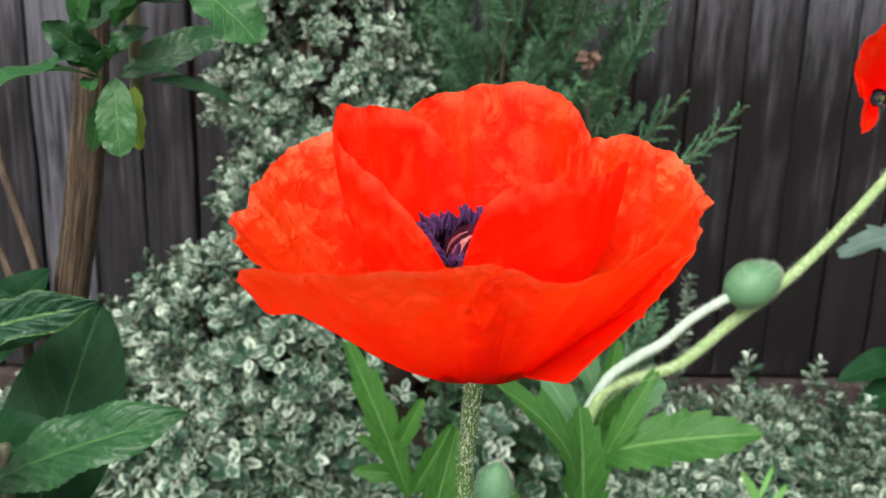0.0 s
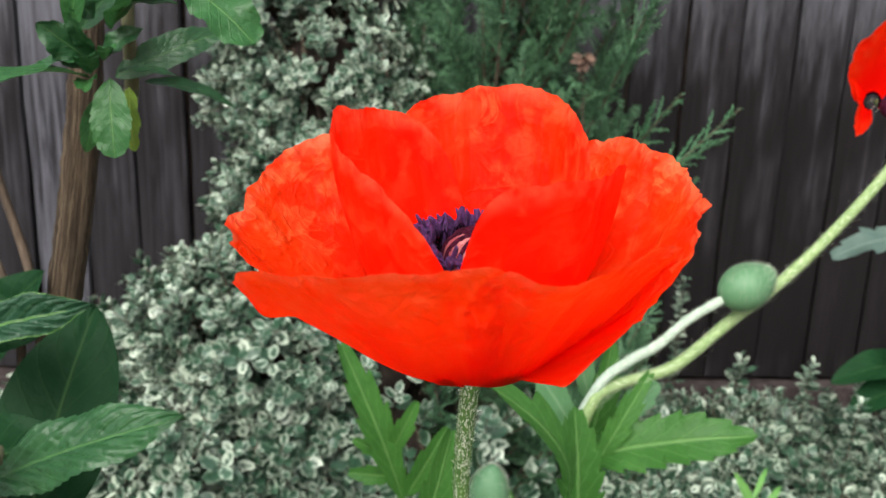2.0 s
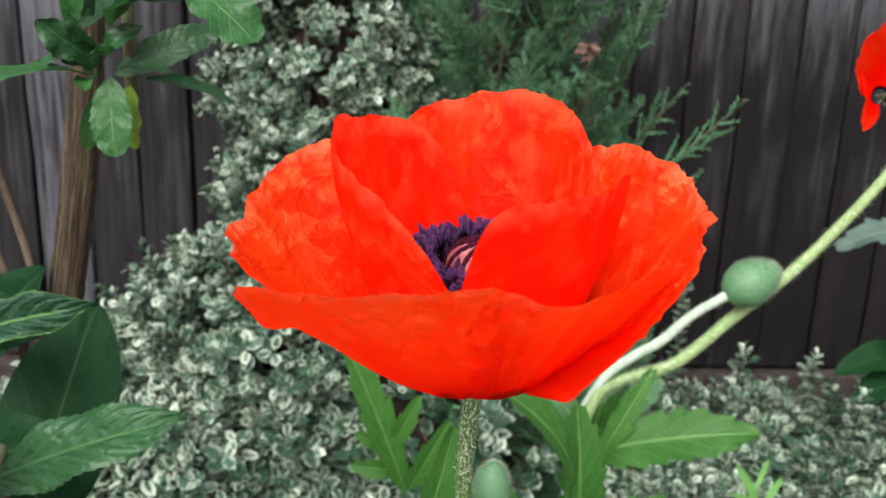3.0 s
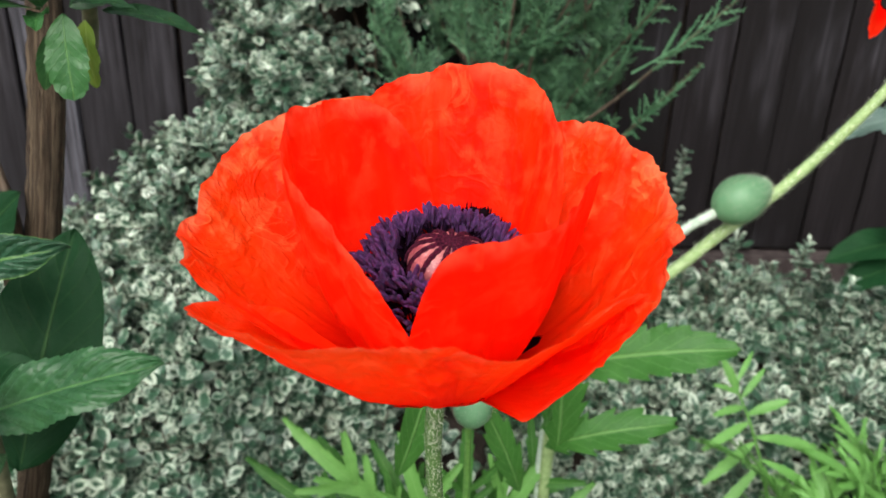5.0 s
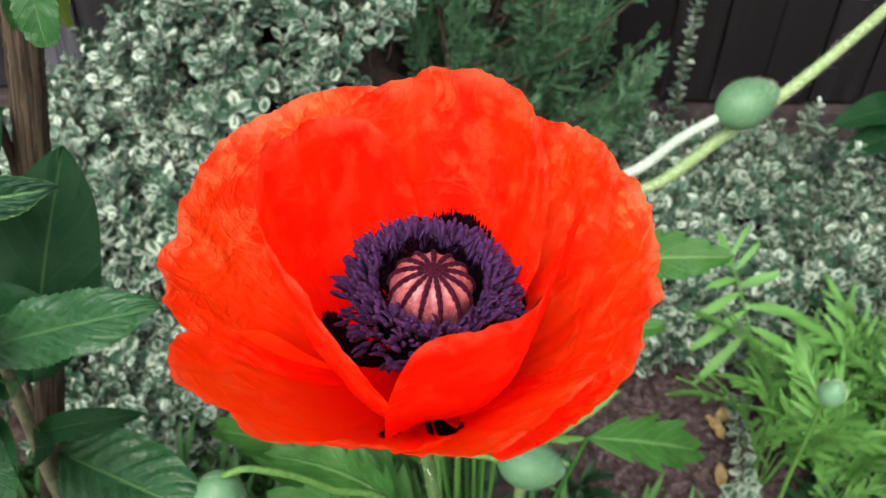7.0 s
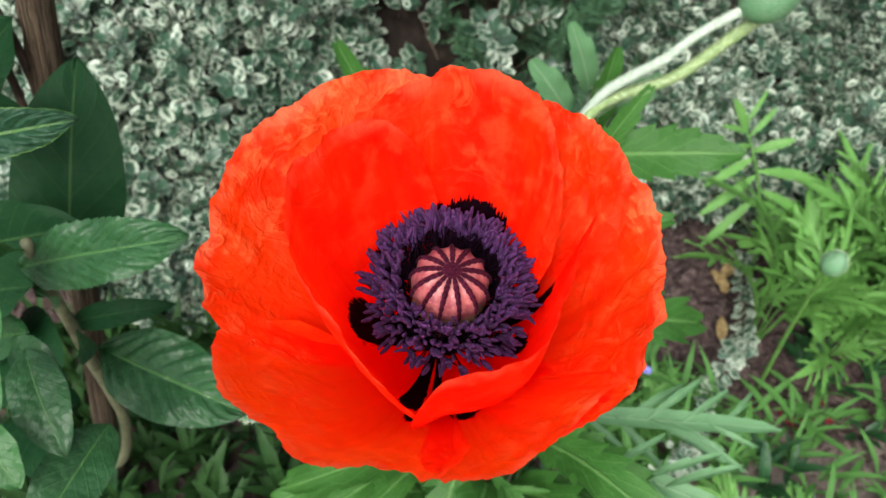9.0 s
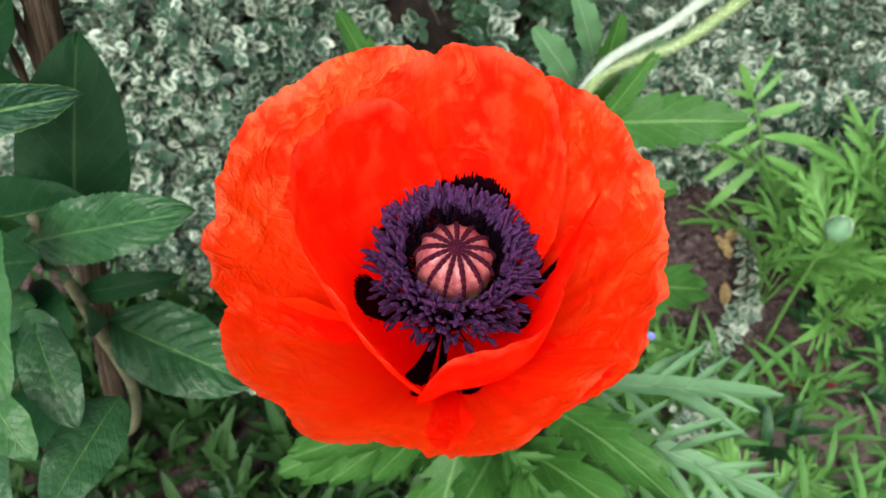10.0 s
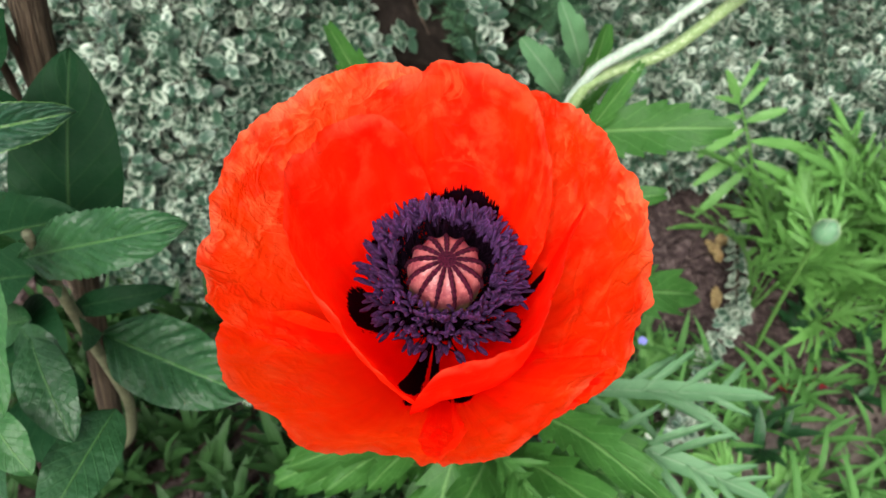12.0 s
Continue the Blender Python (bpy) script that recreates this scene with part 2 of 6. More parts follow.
def fence_material(name="weathered_fence_wood", worn_lit=0.0):
    k = Mat(name, 0.8, spec=0.12)
    vec = k.mapping(k.coords(), (1.0, 1.0, 0.035))
    grain = k.noise(95, 6, 0.65, vec, 0.6)
    fine = k.noise(420, 4, 0.6, vec)
    big = k.noise(5, 3, 0.5)
    col = k.ramp(grain, (0.28, (0.0032, 0.0025, 0.0026)), (0.5, (0.0072, 0.0058, 0.0062)), (0.75, (0.020, 0.017, 0.019)))
    col = k.mix(k.step(big, 0.35, 0.75), col, k.mix(fine, (0.0022, 0.0016, 0.0016), (0.0115, 0.0098, 0.0108)))
    col = k.mix(k.math("MULTIPLY", k.object_random(), 0.75), col, (0.0042, 0.0036, 0.0037))
    col = k.mix(k.math("MULTIPLY", k.step(k.noise(7, 4, 0.6, k.mapping(k.coords(), (1.0, 1.0, 0.25))), 0.50, 0.72), k.math("ADD", k.math("MULTIPLY", k.step(grain, 0.35, 0.7), 0.5), 0.15)), col, (0.105, 0.102, 0.118))
    zed = k.t.nodes.new("ShaderNodeSeparateXYZ")
    k.put(zed.inputs[0], k.coords())
    streaks = k.noise(38, 5, 0.65, k.mapping(k.coords(), (1.0, 1.0, 0.10)))
    # paler upwards: streaky bleaching plus stronger sky light higher up, put into colour
    bleach_light = k.step(k.math("ADD", k.math("MULTIPLY", zed.outputs[2], 0.9), k.math("SUBTRACT", streaks, 0.5)), 0.43, 0.84)
    col = k.mix(k.math("MULTIPLY", bleach_light, 0.80), col, k.mix(fine, (0.058, 0.058, 0.067), (0.122, 0.122, 0.138)))
    if worn_lit:
        col = k.mix(k.math("MULTIPLY", k.step(grain, 0.30, 0.62), worn_lit), col, (0.095, 0.096, 0.112))
    k.colour(col)
    k.bump(k.math("ADD", grain, k.math("MULTIPLY", fine, 0.5)), 0.6, 0.002)
    return k.m


def soil_material():
    k = Mat("garden_soil", 0.95, spec=0.15)
    n1, n2, n3 = k.noise(9, 5, 0.6), k.noise(70, 6, 0.7), k.noise(320, 4, 0.7)
    col = k.ramp(n2, (0.25, (0.028, 0.016, 0.014)), (0.5, (0.11, 0.072, 0.062)), (0.78, (0.27, 0.20, 0.18)))
    # dry pale crust on the open ground away from the fence, darker soil elsewhere
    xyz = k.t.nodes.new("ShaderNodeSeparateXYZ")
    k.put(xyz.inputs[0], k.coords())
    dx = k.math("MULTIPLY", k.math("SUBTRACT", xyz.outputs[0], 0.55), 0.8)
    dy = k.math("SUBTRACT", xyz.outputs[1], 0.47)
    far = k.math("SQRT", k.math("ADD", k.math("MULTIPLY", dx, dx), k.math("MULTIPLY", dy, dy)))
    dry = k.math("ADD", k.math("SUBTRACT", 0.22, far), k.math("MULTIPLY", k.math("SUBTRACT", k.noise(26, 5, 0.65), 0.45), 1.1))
    # unseen pale ground in front, added to bounce light up under the petals
    front_bounce = k.math("MULTIPLY", k.math("SUBTRACT", 0.40, k.math("ADD", xyz.outputs[1], k.math("MULTIPLY", k.noise(1.7, 6, 0.65), 0.9))), 0.8)
    dry = k.math("MAXIMUM", dry, front_bounce)
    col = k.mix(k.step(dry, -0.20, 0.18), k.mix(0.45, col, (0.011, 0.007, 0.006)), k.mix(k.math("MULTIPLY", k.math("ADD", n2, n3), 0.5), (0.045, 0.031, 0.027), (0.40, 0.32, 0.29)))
    k.colour(col)
    k.bump(k.math("ADD", n2, k.math("MULTIPLY", n3, 0.5)), 1.0, 0.008)
    return k.m


PETAL = petal_material()
ANTHER = plain_material("purple_anther", (0.020, 0.0035, 0.034), (0.085, 0.021, 0.125), 700, 0.6, 0.8, 0.35)
FILAMENT = plain_material("dark_filament", (0.003, 0.0006, 0.003), (0.008, 0.0016, 0.007), 300, 0.9, 0.3, 0.05)
STIGMA = plain_material("velvet_stigma", (0.020, 0.0022, 0.010), (0.105, 0.010, 0.036), 1300, 0.9, 1.0, 0.12)


def pod_material():
    k = Mat("pink_seed_pod", 0.45, spec=0.45)
    u, v = k.uv()
    n = k.noise(220, 4, 0.6)
    col = k.mix(k.step(n, 0.3, 0.7), (0.17, 0.030, 0.045), (0.36, 0.115, 0.110))
    near = k.math("ABSOLUTE", k.math("SUBTRACT", k.math("FRACT", k.math("ADD", k.math("MULTIPLY", v, 13.0), 0.25)), 0.5))
    col = k.mix(k.math("MULTIPLY", k.step(near, 0.42, 0.10), 0.6), col, (0.20, 0.025, 0.045))
    col = k.mix(k.math("MULTIPLY", k.step(k.noise(700, 4, 0.7), 0.5, 0.75), 0.45), col, (0.62, 0.30, 0.27))
    col = k.mix(k.math("MULTIPLY", k.step(u, 0.30, 0.48), 1.0), (0.36, 0.36, 0.14), col)
    k.colour(col)
    k.bump(n, 0.3, 0.0006)
    return k.m


POD = pod_material()
STEM = plain_material("green_poppy_stem", (0.045, 0.125, 0.022), (0.10, 0.215, 0.045), 300, 0.6, 0.5)
PALE_STEM = plain_material("pale_bud_stem", (0.15, 0.235, 0.085), (0.25, 0.34, 0.15), 300, 0.6, 0.4)
WHITE_STEM = plain_material("whitish_bud_stem", (0.25, 0.33, 0.25), (0.40, 0.48, 0.40), 300, 0.6, 0.4)
HAIR = plain_material("pale_plant_hair", (0.50, 0.56, 0.42), (0.72, 0.75, 0.64), 200, 0.6, 0.0)
BUD = leaf_material("green_bud", (0.048, 0.135, 0.058), (0.108, 0.228, 0.115), (0.22, 0.34, 0.14), 0.5, 3.0, 0.05, 0.012, 0.0)
GREY_BUD = leaf_material("grey_green_bud", (0.065, 0.17, 0.080), (0.115, 0.245, 0.125), (0.3, 0.4, 0.25), 0.5, 3.0, 0.05, 0.012, 0.0)
POPPY_LEAF = leaf_material("poppy_leaf", (0.018, 0.084, 0.013), (0.068, 0.198, 0.036), (0.15, 0.30, 0.09), 0.44, 7.0, 0.30, 0.05, 0.22, 0.22, 0.6)
FINE_LEAF = leaf_material("fine_cut_leaf", (0.065, 0.200, 0.034), (0.175, 0.385, 0.095), (0.15, 0.33, 0.085), 0.5, 5.0, 0.3, 0.06, 0.1)
STRAP_LEAF = leaf_material("strap_leaf", (0.045, 0.150, 0.028), (0.125, 0.290, 0.080), (0.12, 0.27, 0.07), 0.5, 5.0, 0.3, 0.06, 0.1, 0.2)
GREY_LEAF = leaf_material("grey_green_leaf", (0.058, 0.160, 0.064), (0.125, 0.270, 0.122), (0.2, 0.32, 0.18), 0.55, 5.0, 0.2, 0.06, 0.1)
DUSTY_LEAF = leaf_material("dusty_leaf", (0.035, 0.068, 0.055), (0.085, 0.130, 0.110), (0.12, 0.17, 0.14), 0.6, 5.0, 0.1, 0.05, 0.1, 0.3)
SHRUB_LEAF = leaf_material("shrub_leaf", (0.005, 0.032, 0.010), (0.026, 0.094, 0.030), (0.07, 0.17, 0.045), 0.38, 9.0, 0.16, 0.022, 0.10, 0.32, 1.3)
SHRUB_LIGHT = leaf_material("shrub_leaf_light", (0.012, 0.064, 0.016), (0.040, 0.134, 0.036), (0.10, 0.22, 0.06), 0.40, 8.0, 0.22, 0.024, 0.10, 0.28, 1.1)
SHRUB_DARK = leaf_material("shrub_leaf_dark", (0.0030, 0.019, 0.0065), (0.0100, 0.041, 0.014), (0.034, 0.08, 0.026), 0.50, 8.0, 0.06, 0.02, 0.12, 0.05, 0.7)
CRINKLED_LEAF = leaf_material("crinkled_leaf", (0.007, 0.034, 0.018), (0.020, 0.075, 0.030), (0.10, 0.21, 0.045), 0.45, 9.0, 0.08, 0.035, 0.06, 0.3, 2.2, 0.93)
YELLOW_LEAF = leaf_material("yellowing_leaf", (0.07, 0.17, 0.018), (0.22, 0.31, 0.03), (0.3, 0.4, 0.1), 0.5, 7.0, 0.3, 0.04, 0.2)
DEAD_LEAF = plain_material("dry_leaf", (0.20, 0.13, 0.05), (0.42, 0.32, 0.15), 90, 0.8, 0.5)
DRY_HEAD = plain_material("dry_flower_head", (0.045, 0.026, 0.018), (0.14, 0.085, 0.058), 150, 0.8, 0.5)
LOW_LEAF = leaf_material("low_leaf", (0.010, 0.038, 0.009), (0.034, 0.090, 0.022), (0.05, 0.12, 0.034), 0.55, 5.0, 0.2, 0.05, 0.1, 0.2)
EUONYMUS = euonymus_material()
PALE_EUONYMUS = euonymus_material("pale_variegated_leaf", 0.30)
TWIG = bark_material("brown_twig", (0.034, 0.024, 0.017), (0.078, 0.058, 0.041), (0.15, 0.115, 0.085), 200, 0.2)
# near-black colour that stands for the shade in gaps
GAP_SHADE = bark_material("dark_gap_shade", (0.006, 0.004, 0.003), (0.016, 0.011, 0.008), (0.035, 0.026, 0.02), 60, 0.4)
BARK = stem_bark_material()
GREEN_TWIG = plain_material("green_brown_shoot", (0.060, 0.066, 0.034), (0.135, 0.140, 0.078), 120, 0.6)
JUNIPER = Mat("juniper_needles", 0.6, spec=0.3)
JUNIPER.colour(JUNIPER.mix(JUNIPER.island(), (0.011, 0.044, 0.021), (0.080, 0.178, 0.085)))
JUNIPER = JUNIPER.m
YOUNG_JUNIPER = Mat("young_juniper_needles", 0.6, spec=0.2)
YOUNG_JUNIPER.colour(YOUNG_JUNIPER.mix(YOUNG_JUNIPER.island(), (0.035, 0.115, 0.052), (0.105, 0.220, 0.115)))
YOUNG_JUNIPER = YOUNG_JUNIPER.m
FENCE = fence_material()
# paler copy: the stronger light on the fence's left put into its colour
LIT_FENCE = fence_material("lit_fence_wood", 0.10)
RAIL = bark_material("dull_gravel_board", (0.020, 0.015, 0.0145), (0.040, 0.031, 0.030), (0.075, 0.060, 0.058), 40, 1.0)
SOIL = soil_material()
MULCH = bark_material("bark_mulch", (0.016, 0.010, 0.010), (0.060, 0.040, 0.038), (0.17, 0.130, 0.120), 120, 0.4)
RED_SPRIG = plain_material("red_seedling", (0.10, 0.005, 0.010), (0.26, 0.012, 0.02), 100, 0.5)
BLUE_PETAL = plain_material("blue_petal", (0.20, 0.22, 0.62), (0.32, 0.34, 0.78), 100, 0.6)


# ---------------------------------------------------------------- mesh helpers
def thing(name, at, label, category, group="", kind=""):
    ob = new(name)
    ob.empty_display_size = 0.02
    ob.matrix_world = Matrix.Translation(at)
    return tagged(ob, label, category, group, kind)


def solid(name, verts, faces, material, parent=None, uv=None, label="", smooth=True, attrs=None):
    """One mesh object from world-space vertices, hung under parent."""
    me = bpy.data.meshes.new(name)
    shift = Vector(parent.matrix_world.translation) if parent else Vector((0, 0, 0))
    v = np.asarray(verts, dtype=float) - np.array(shift)
    me.from_pydata(v.tolist(), [], [list(map(int, f)) for f in faces])
    me.materials.append(material)
    finish(me, uv, smooth, attrs)
    ob = new(name, me)
    if parent:
        ob.parent = parent
    if label:
        ob["label"] = label
    return ob


def finish(me, uv, smooth, attrs):
    if uv is not None:
        layer = me.uv_layers.new(name="UVMap")
        idx = np.zeros(len(me.loops), dtype=np.int32)
        me.loops.foreach_get("vertex_index", idx)
        layer.data.foreach_set("uv", np.asarray(uv, dtype=np.float32)[idx].ravel())
    for key, values in (attrs or {}).items():
        a = me.attributes.new(key, "FLOAT", "POINT")
        a.data.foreach_set("value", np.asarray(values, dtype=np.float32))
    me.polygons.foreach_set("use_smooth", [smooth] * len(me.polygons))
    me.update()


def merged(name, pieces, material, parent=None, smooth=True, label=""):
    """Many pieces (verts, quads, uv) as one mesh."""
    vs, fs, us, n = [], [], [], 0
    for v, f, u in pieces:
        vs.append(v)
        fs.append(f + n)
        us.append(u)
        n += len(v)
    v, f, u = np.concatenate(vs), np.concatenate(fs), np.concatenate(us)
    if parent:
        v = v - np.array(parent.matrix_world.translation)
    me = bpy.data.meshes.new(name)
    me.vertices.add(len(v))
    me.vertices.foreach_set("co", v.astype(np.float32).ravel())
    me.loops.add(f.size)
    me.loops.foreach_set("vertex_index", f.astype(np.int32).ravel())
    me.polygons.add(len(f))
    me.polygons.foreach_set("loop_start", np.arange(0, f.size, f.shape[1], dtype=np.int32))
    me.materials.append(material)
    me.update(calc_edges=True)
    finish(me, u, smooth, None)
    ob = new(name, me)
    if parent:
        ob.parent = parent
    if label:
        ob["label"] = label
    return ob


def grid_faces(nu, nv, wrap=False):
    cols = nv if wrap else nv - 1
    i, j = np.meshgrid(np.arange(nu - 1), np.arange(cols), indexing="ij")
    a, b = i * nv + j, i * nv + (j + 1) % nv
    return np.stack([a, b, b + nv, a + nv], -1).reshape(-1, 4)


def unit(v):
    v = np.asarray(v, dtype=float)
    return v / max(np.linalg.norm(v), 1e-9)


def spline(points, n):
    """n points on a smooth curve through the given ones."""
    p = np.asarray(points, dtype=float)
    if len(p) == 2:
        return p[0] + (p[1] - p[0]) * np.linspace(0, 1, n)[:, None]
    q = np.vstack([2 * p[0] - p[1], p, 2 * p[-1] - p[-2]])
    out = []
    for s in np.linspace(0, len(p) - 1, n):
        i = min(int(s), len(p) - 2)
        t = s - i
        a, b, c, d = q[i:i + 4]
        out.append(0.5 * (2 * b + (c - a) * t + (2 * a - 5 * b + 4 * c - d) * t * t + (3 * b - a - 3 * c + d) * t ** 3))
    return np.array(out)


def tube_data(points, radii, sides=8, n=24, rough=0.0, seed=0):
    p = spline(points, n)
    r = np.interp(np.linspace(0, 1, n), np.linspace(0, 1, len(radii)), radii)
    t = np.gradient(p, axis=0)
    rng = np.random.default_rng(seed)
    ref = np.array([0.3, 1.0, 0.1])
    vs, uv = [], []
    for k in range(n):
        d = unit(t[k])
        x = unit(np.cross(d, ref))
        y = np.cross(d, x)
        for s in range(sides):
            a = 2 * math.pi * s / sides
            q = r[k] * (1 + rough * rng.normal())
            vs.append(p[k] + q * (math.cos(a) * x + math.sin(a) * y))
            uv.append((k / (n - 1), s / sides))
    f = grid_faces(n, sides, True)
    return np.array(vs), f, np.array(uv)


def tube(name, points, radii, material, parent, sides=8, n=24, rough=0.0, seed=0, label=""):
    v, f, u = tube_data(points, radii, sides, n, rough, seed)
    faces = [list(q) for q in f] + [list(range(sides))[::-1], list(range((n - 1) * sides, n * sides))]
    return solid(name, v, faces, material, parent, u, label)


def hairs(name, points, radii, parent, count, length, seed, material=None, lift=0.5, n=60, thick=0.00016):
    """Fine bristles along a stem."""
    p = spline(points, n)
    r = np.interp(np.linspace(0, 1, n), np.linspace(0, 1, len(radii)), radii)
    t = np.gradient(p, axis=0)
    rng = np.random.default_rng(seed)
    pieces = []
    for _ in range(count):
        k = rng.integers(0, n - 1)
        q = p[k] + (p[k + 1] - p[k]) * rng.random()
        d = unit(t[k])
        x = unit(np.cross(d, (0.3, 1, 0.1)))
        y = np.cross(d, x)
        a = rng.random() * 6.283
        out = math.cos(a) * x + math.sin(a) * y
        side = np.cross(d, out) * thick
        way = unit(out * lift + d * (1.0 + 0.4 * rng.normal()) + side * 900 * rng.normal()) * length * (0.6 + 0.8 * rng.random())
        b = q + out * r[k] * 0.97
        pieces.append((np.array([b - side, b + side, b + side * 0.4 + way, b - side * 0.4 + way]), np.array([[0, 1, 2, 3]]), np.array([(0, 0), (0, 1), (1, 1), (1, 0)])))
    ob = merged(name, pieces, material or HAIR, parent, False)
    ob["kind"] = "stuff"
    return ob


def leaf_data(base, tip, width, up=(0, 0, 1), bend=0.12, fold=0.22, wave=0.0, tooth=0.0, teeth=14, nu=22, nv=9, belly=0.45,
              pucker=0.0, phase=0.0, blunt=1.0, droop=0.0, lead=0.5):
    base, tip = np.asarray(base, float), np.asarray(tip, float)
    a = tip - base
    L = np.linalg.norm(a)
    ax = a / L
    n0 = np.asarray(up, float) - ax * np.dot(up, ax)
    n0 = unit(n0)
    s0 = np.cross(n0, ax)
    u = np.linspace(0, 1, nu)
    v = np.linspace(-1, 1, nv)
    prof = (u ** 0.62) * ((1 - u) ** (0.75 / blunt)) * (1 + 0.6 * (belly - 0.5) * (0.5 - u))
    prof = prof / prof.max()
    prof = np.maximum(prof, 0.02)
    fr = (u * teeth + (0 if tooth > 0.3 else phase) + 1e-6) % 1.0
    saw = 1 - tooth * (1 - fr) * (1 - 0.5 * u * (tooth > 0.3))
    w = width * 0.5 * prof * (saw if tooth else 1)
    U, V = np.meshgrid(u, v, indexing="ij")
    W = w[:, None] * np.ones_like(V)
    h = bend * L * 4 * U * (1 - U) - droop * L * U ** 2.2
    h = h + fold * W * np.abs(V)
    h = h + wave * width * np.sin(U * 17 + 2.2 * np.sign(V) + phase) * np.abs(V) ** 1.5
    h = h + pucker * width * (np.abs(np.sin((U - 0.28 * np.abs(V)) * 26)) * np.abs(np.sin(np.abs(V) * 3.1)))
    off = W * V
    lead = U + (lead * fr / teeth * min(1.0, 2 * tooth))[:, None] * np.abs(V) ** 3 * (U < 0.97)
    P = base + lead[..., None] * a + off[..., None] * s0 + h[..., None] * n0
    return P.reshape(-1, 3), grid_faces(nu, nv), np.stack([U, V * 0.5 + 0.5], -1).reshape(-1, 2)


def leaf(name, parent, material, base, tip, width, label="", **kw):
    v, f, u = leaf_data(base, tip, width, **kw)
    return solid(name, v, f, material, parent, u, label)


def pinnate_data(base, tip, width, up=(0, 0, 1), bend=0.12, pairs=6, seed=0, droop=0.15, narrow=0.30, fold=0.2, angle=46, end=0.74, blade=0.36):
    """A deeply cut leaf: a winged midrib with toothed lobes to both sides."""
    rng = np.random.default_rng(seed)
    base, tip = np.asarray(base, float), np.asarray(tip, float)
    a = tip - base
    L = np.linalg.norm(a)
    ax = a / L
    n0 = unit(np.asarray(up, float) - ax * np.dot(up, ax))
    s0 = np.cross(n0, ax)

    def at(u):
        return base + a * u + n0 * (bend * L * 4 * u * (1 - u) - droop * L * u ** 2.2)

    pieces = []
    nu = 16
    u = np.linspace(0, 1, nu)
    v = np.linspace(-1, 1, 3)
    w = width * (0.035 + 0.075 * np.sin(u * math.pi) ** 0.7)
    w[-1] = 0.0005
    P = np.array([[at(q) + s0 * w[i] * x + n0 * abs(x) * w[i] * 0.4 for x in v] for i, q in enumerate(u)])
    pieces.append((P.reshape(-1, 3), grid_faces(nu, 3), np.array([[(q, 0.5 + 0.5 * x) for x in v] for q in u]).reshape(-1, 2)))
    for i in range(pairs):
        for side in (-1, 1):
            q = 0.12 + (end - 0.12) * (i + 0.25 * (side > 0)) / pairs + 0.02 * rng.normal()
            size = width * 0.62 * (0.45 + 0.75 * math.sin(min(1, q * 1.15) * math.pi) ** 0.8) * (0.85 + 0.3 * rng.random())
            d = unit(at(min(1, q + 0.04)) - at(q))
            g = radians(angle + 8 * rng.normal() - 16 * q)
            way = unit(d * math.cos(g) + side * s0 * math.sin(g) + n0 * (fold + 0.12 * rng.normal()))
            b = at(q)
            pieces.append(leaf_data(b - way * size * 0.06, b + way * size, size * narrow, n0 + 0.25 * s0 * rng.normal(), 0.05, 0.18, 0.0, 0.55, 3, 16, 5, droop=0.12))
    pieces.append(leaf_data(at(end - 0.22), at(1.0) + ax * width * 0.06, width * blade, n0, 0.03, 0.2, 0.02, 0.46, 6, 31, 7, droop=0.08, belly=0.3))
    return pieces


def toothed(name, parent, material, base, tip, width, teeth=6, tooth=0.52, stalk=None, label="", **kw):
    """A poppy leaf: one blade with coarse teeth that point to its tip."""
    pieces = [leaf_data(base, tip, width, tooth=tooth, teeth=teeth, nu=teeth * 6 + 1, nv=9, lead=0.4, **kw)]
    if stalk is not None:
        pieces.append(tube_data((*stalk, base), (0.0028, 0.0022, 0.0016), 5, 6))
    return merged(name, pieces, material, parent, True, label)


# ---------------------------------------------------------------- ground and fence
def build_ground():
    axis_x = np.concatenate([[-60, -25, -10, -4, -2, -1.4], np.linspace(-1.0, 1.2, 111), [1.6, 2.2, 4, 10, 25, 60]])
    axis_y = np.concatenate([[-60, -25, -10, -4, -2, -1, -0.5], np.linspace(-0.1, 1.5, 81), [1.8, 2.5, 4, 10, 25, 60]])
    vs = []
    for y in axis_y:
        for x in axis_x:
            near = max(0.0, 1 - max(abs(x - 0.1), abs(y - 0.7)) / 1.6)
            z = GROUND + near * (0.016 * noise.noise((x * 6, y * 6, 0.3)) + 0.007 * noise.noise((x * 30, y * 30, 1.3)) + 0.003 * noise.noise((x * 90, y * 90, 2.0)))
            vs.append((x, y, z))
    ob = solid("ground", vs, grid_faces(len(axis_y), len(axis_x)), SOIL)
    return tagged(ob, "bare brown garden soil with bark mulch", "ground", kind="structure")


FENCE_Y = 1.40


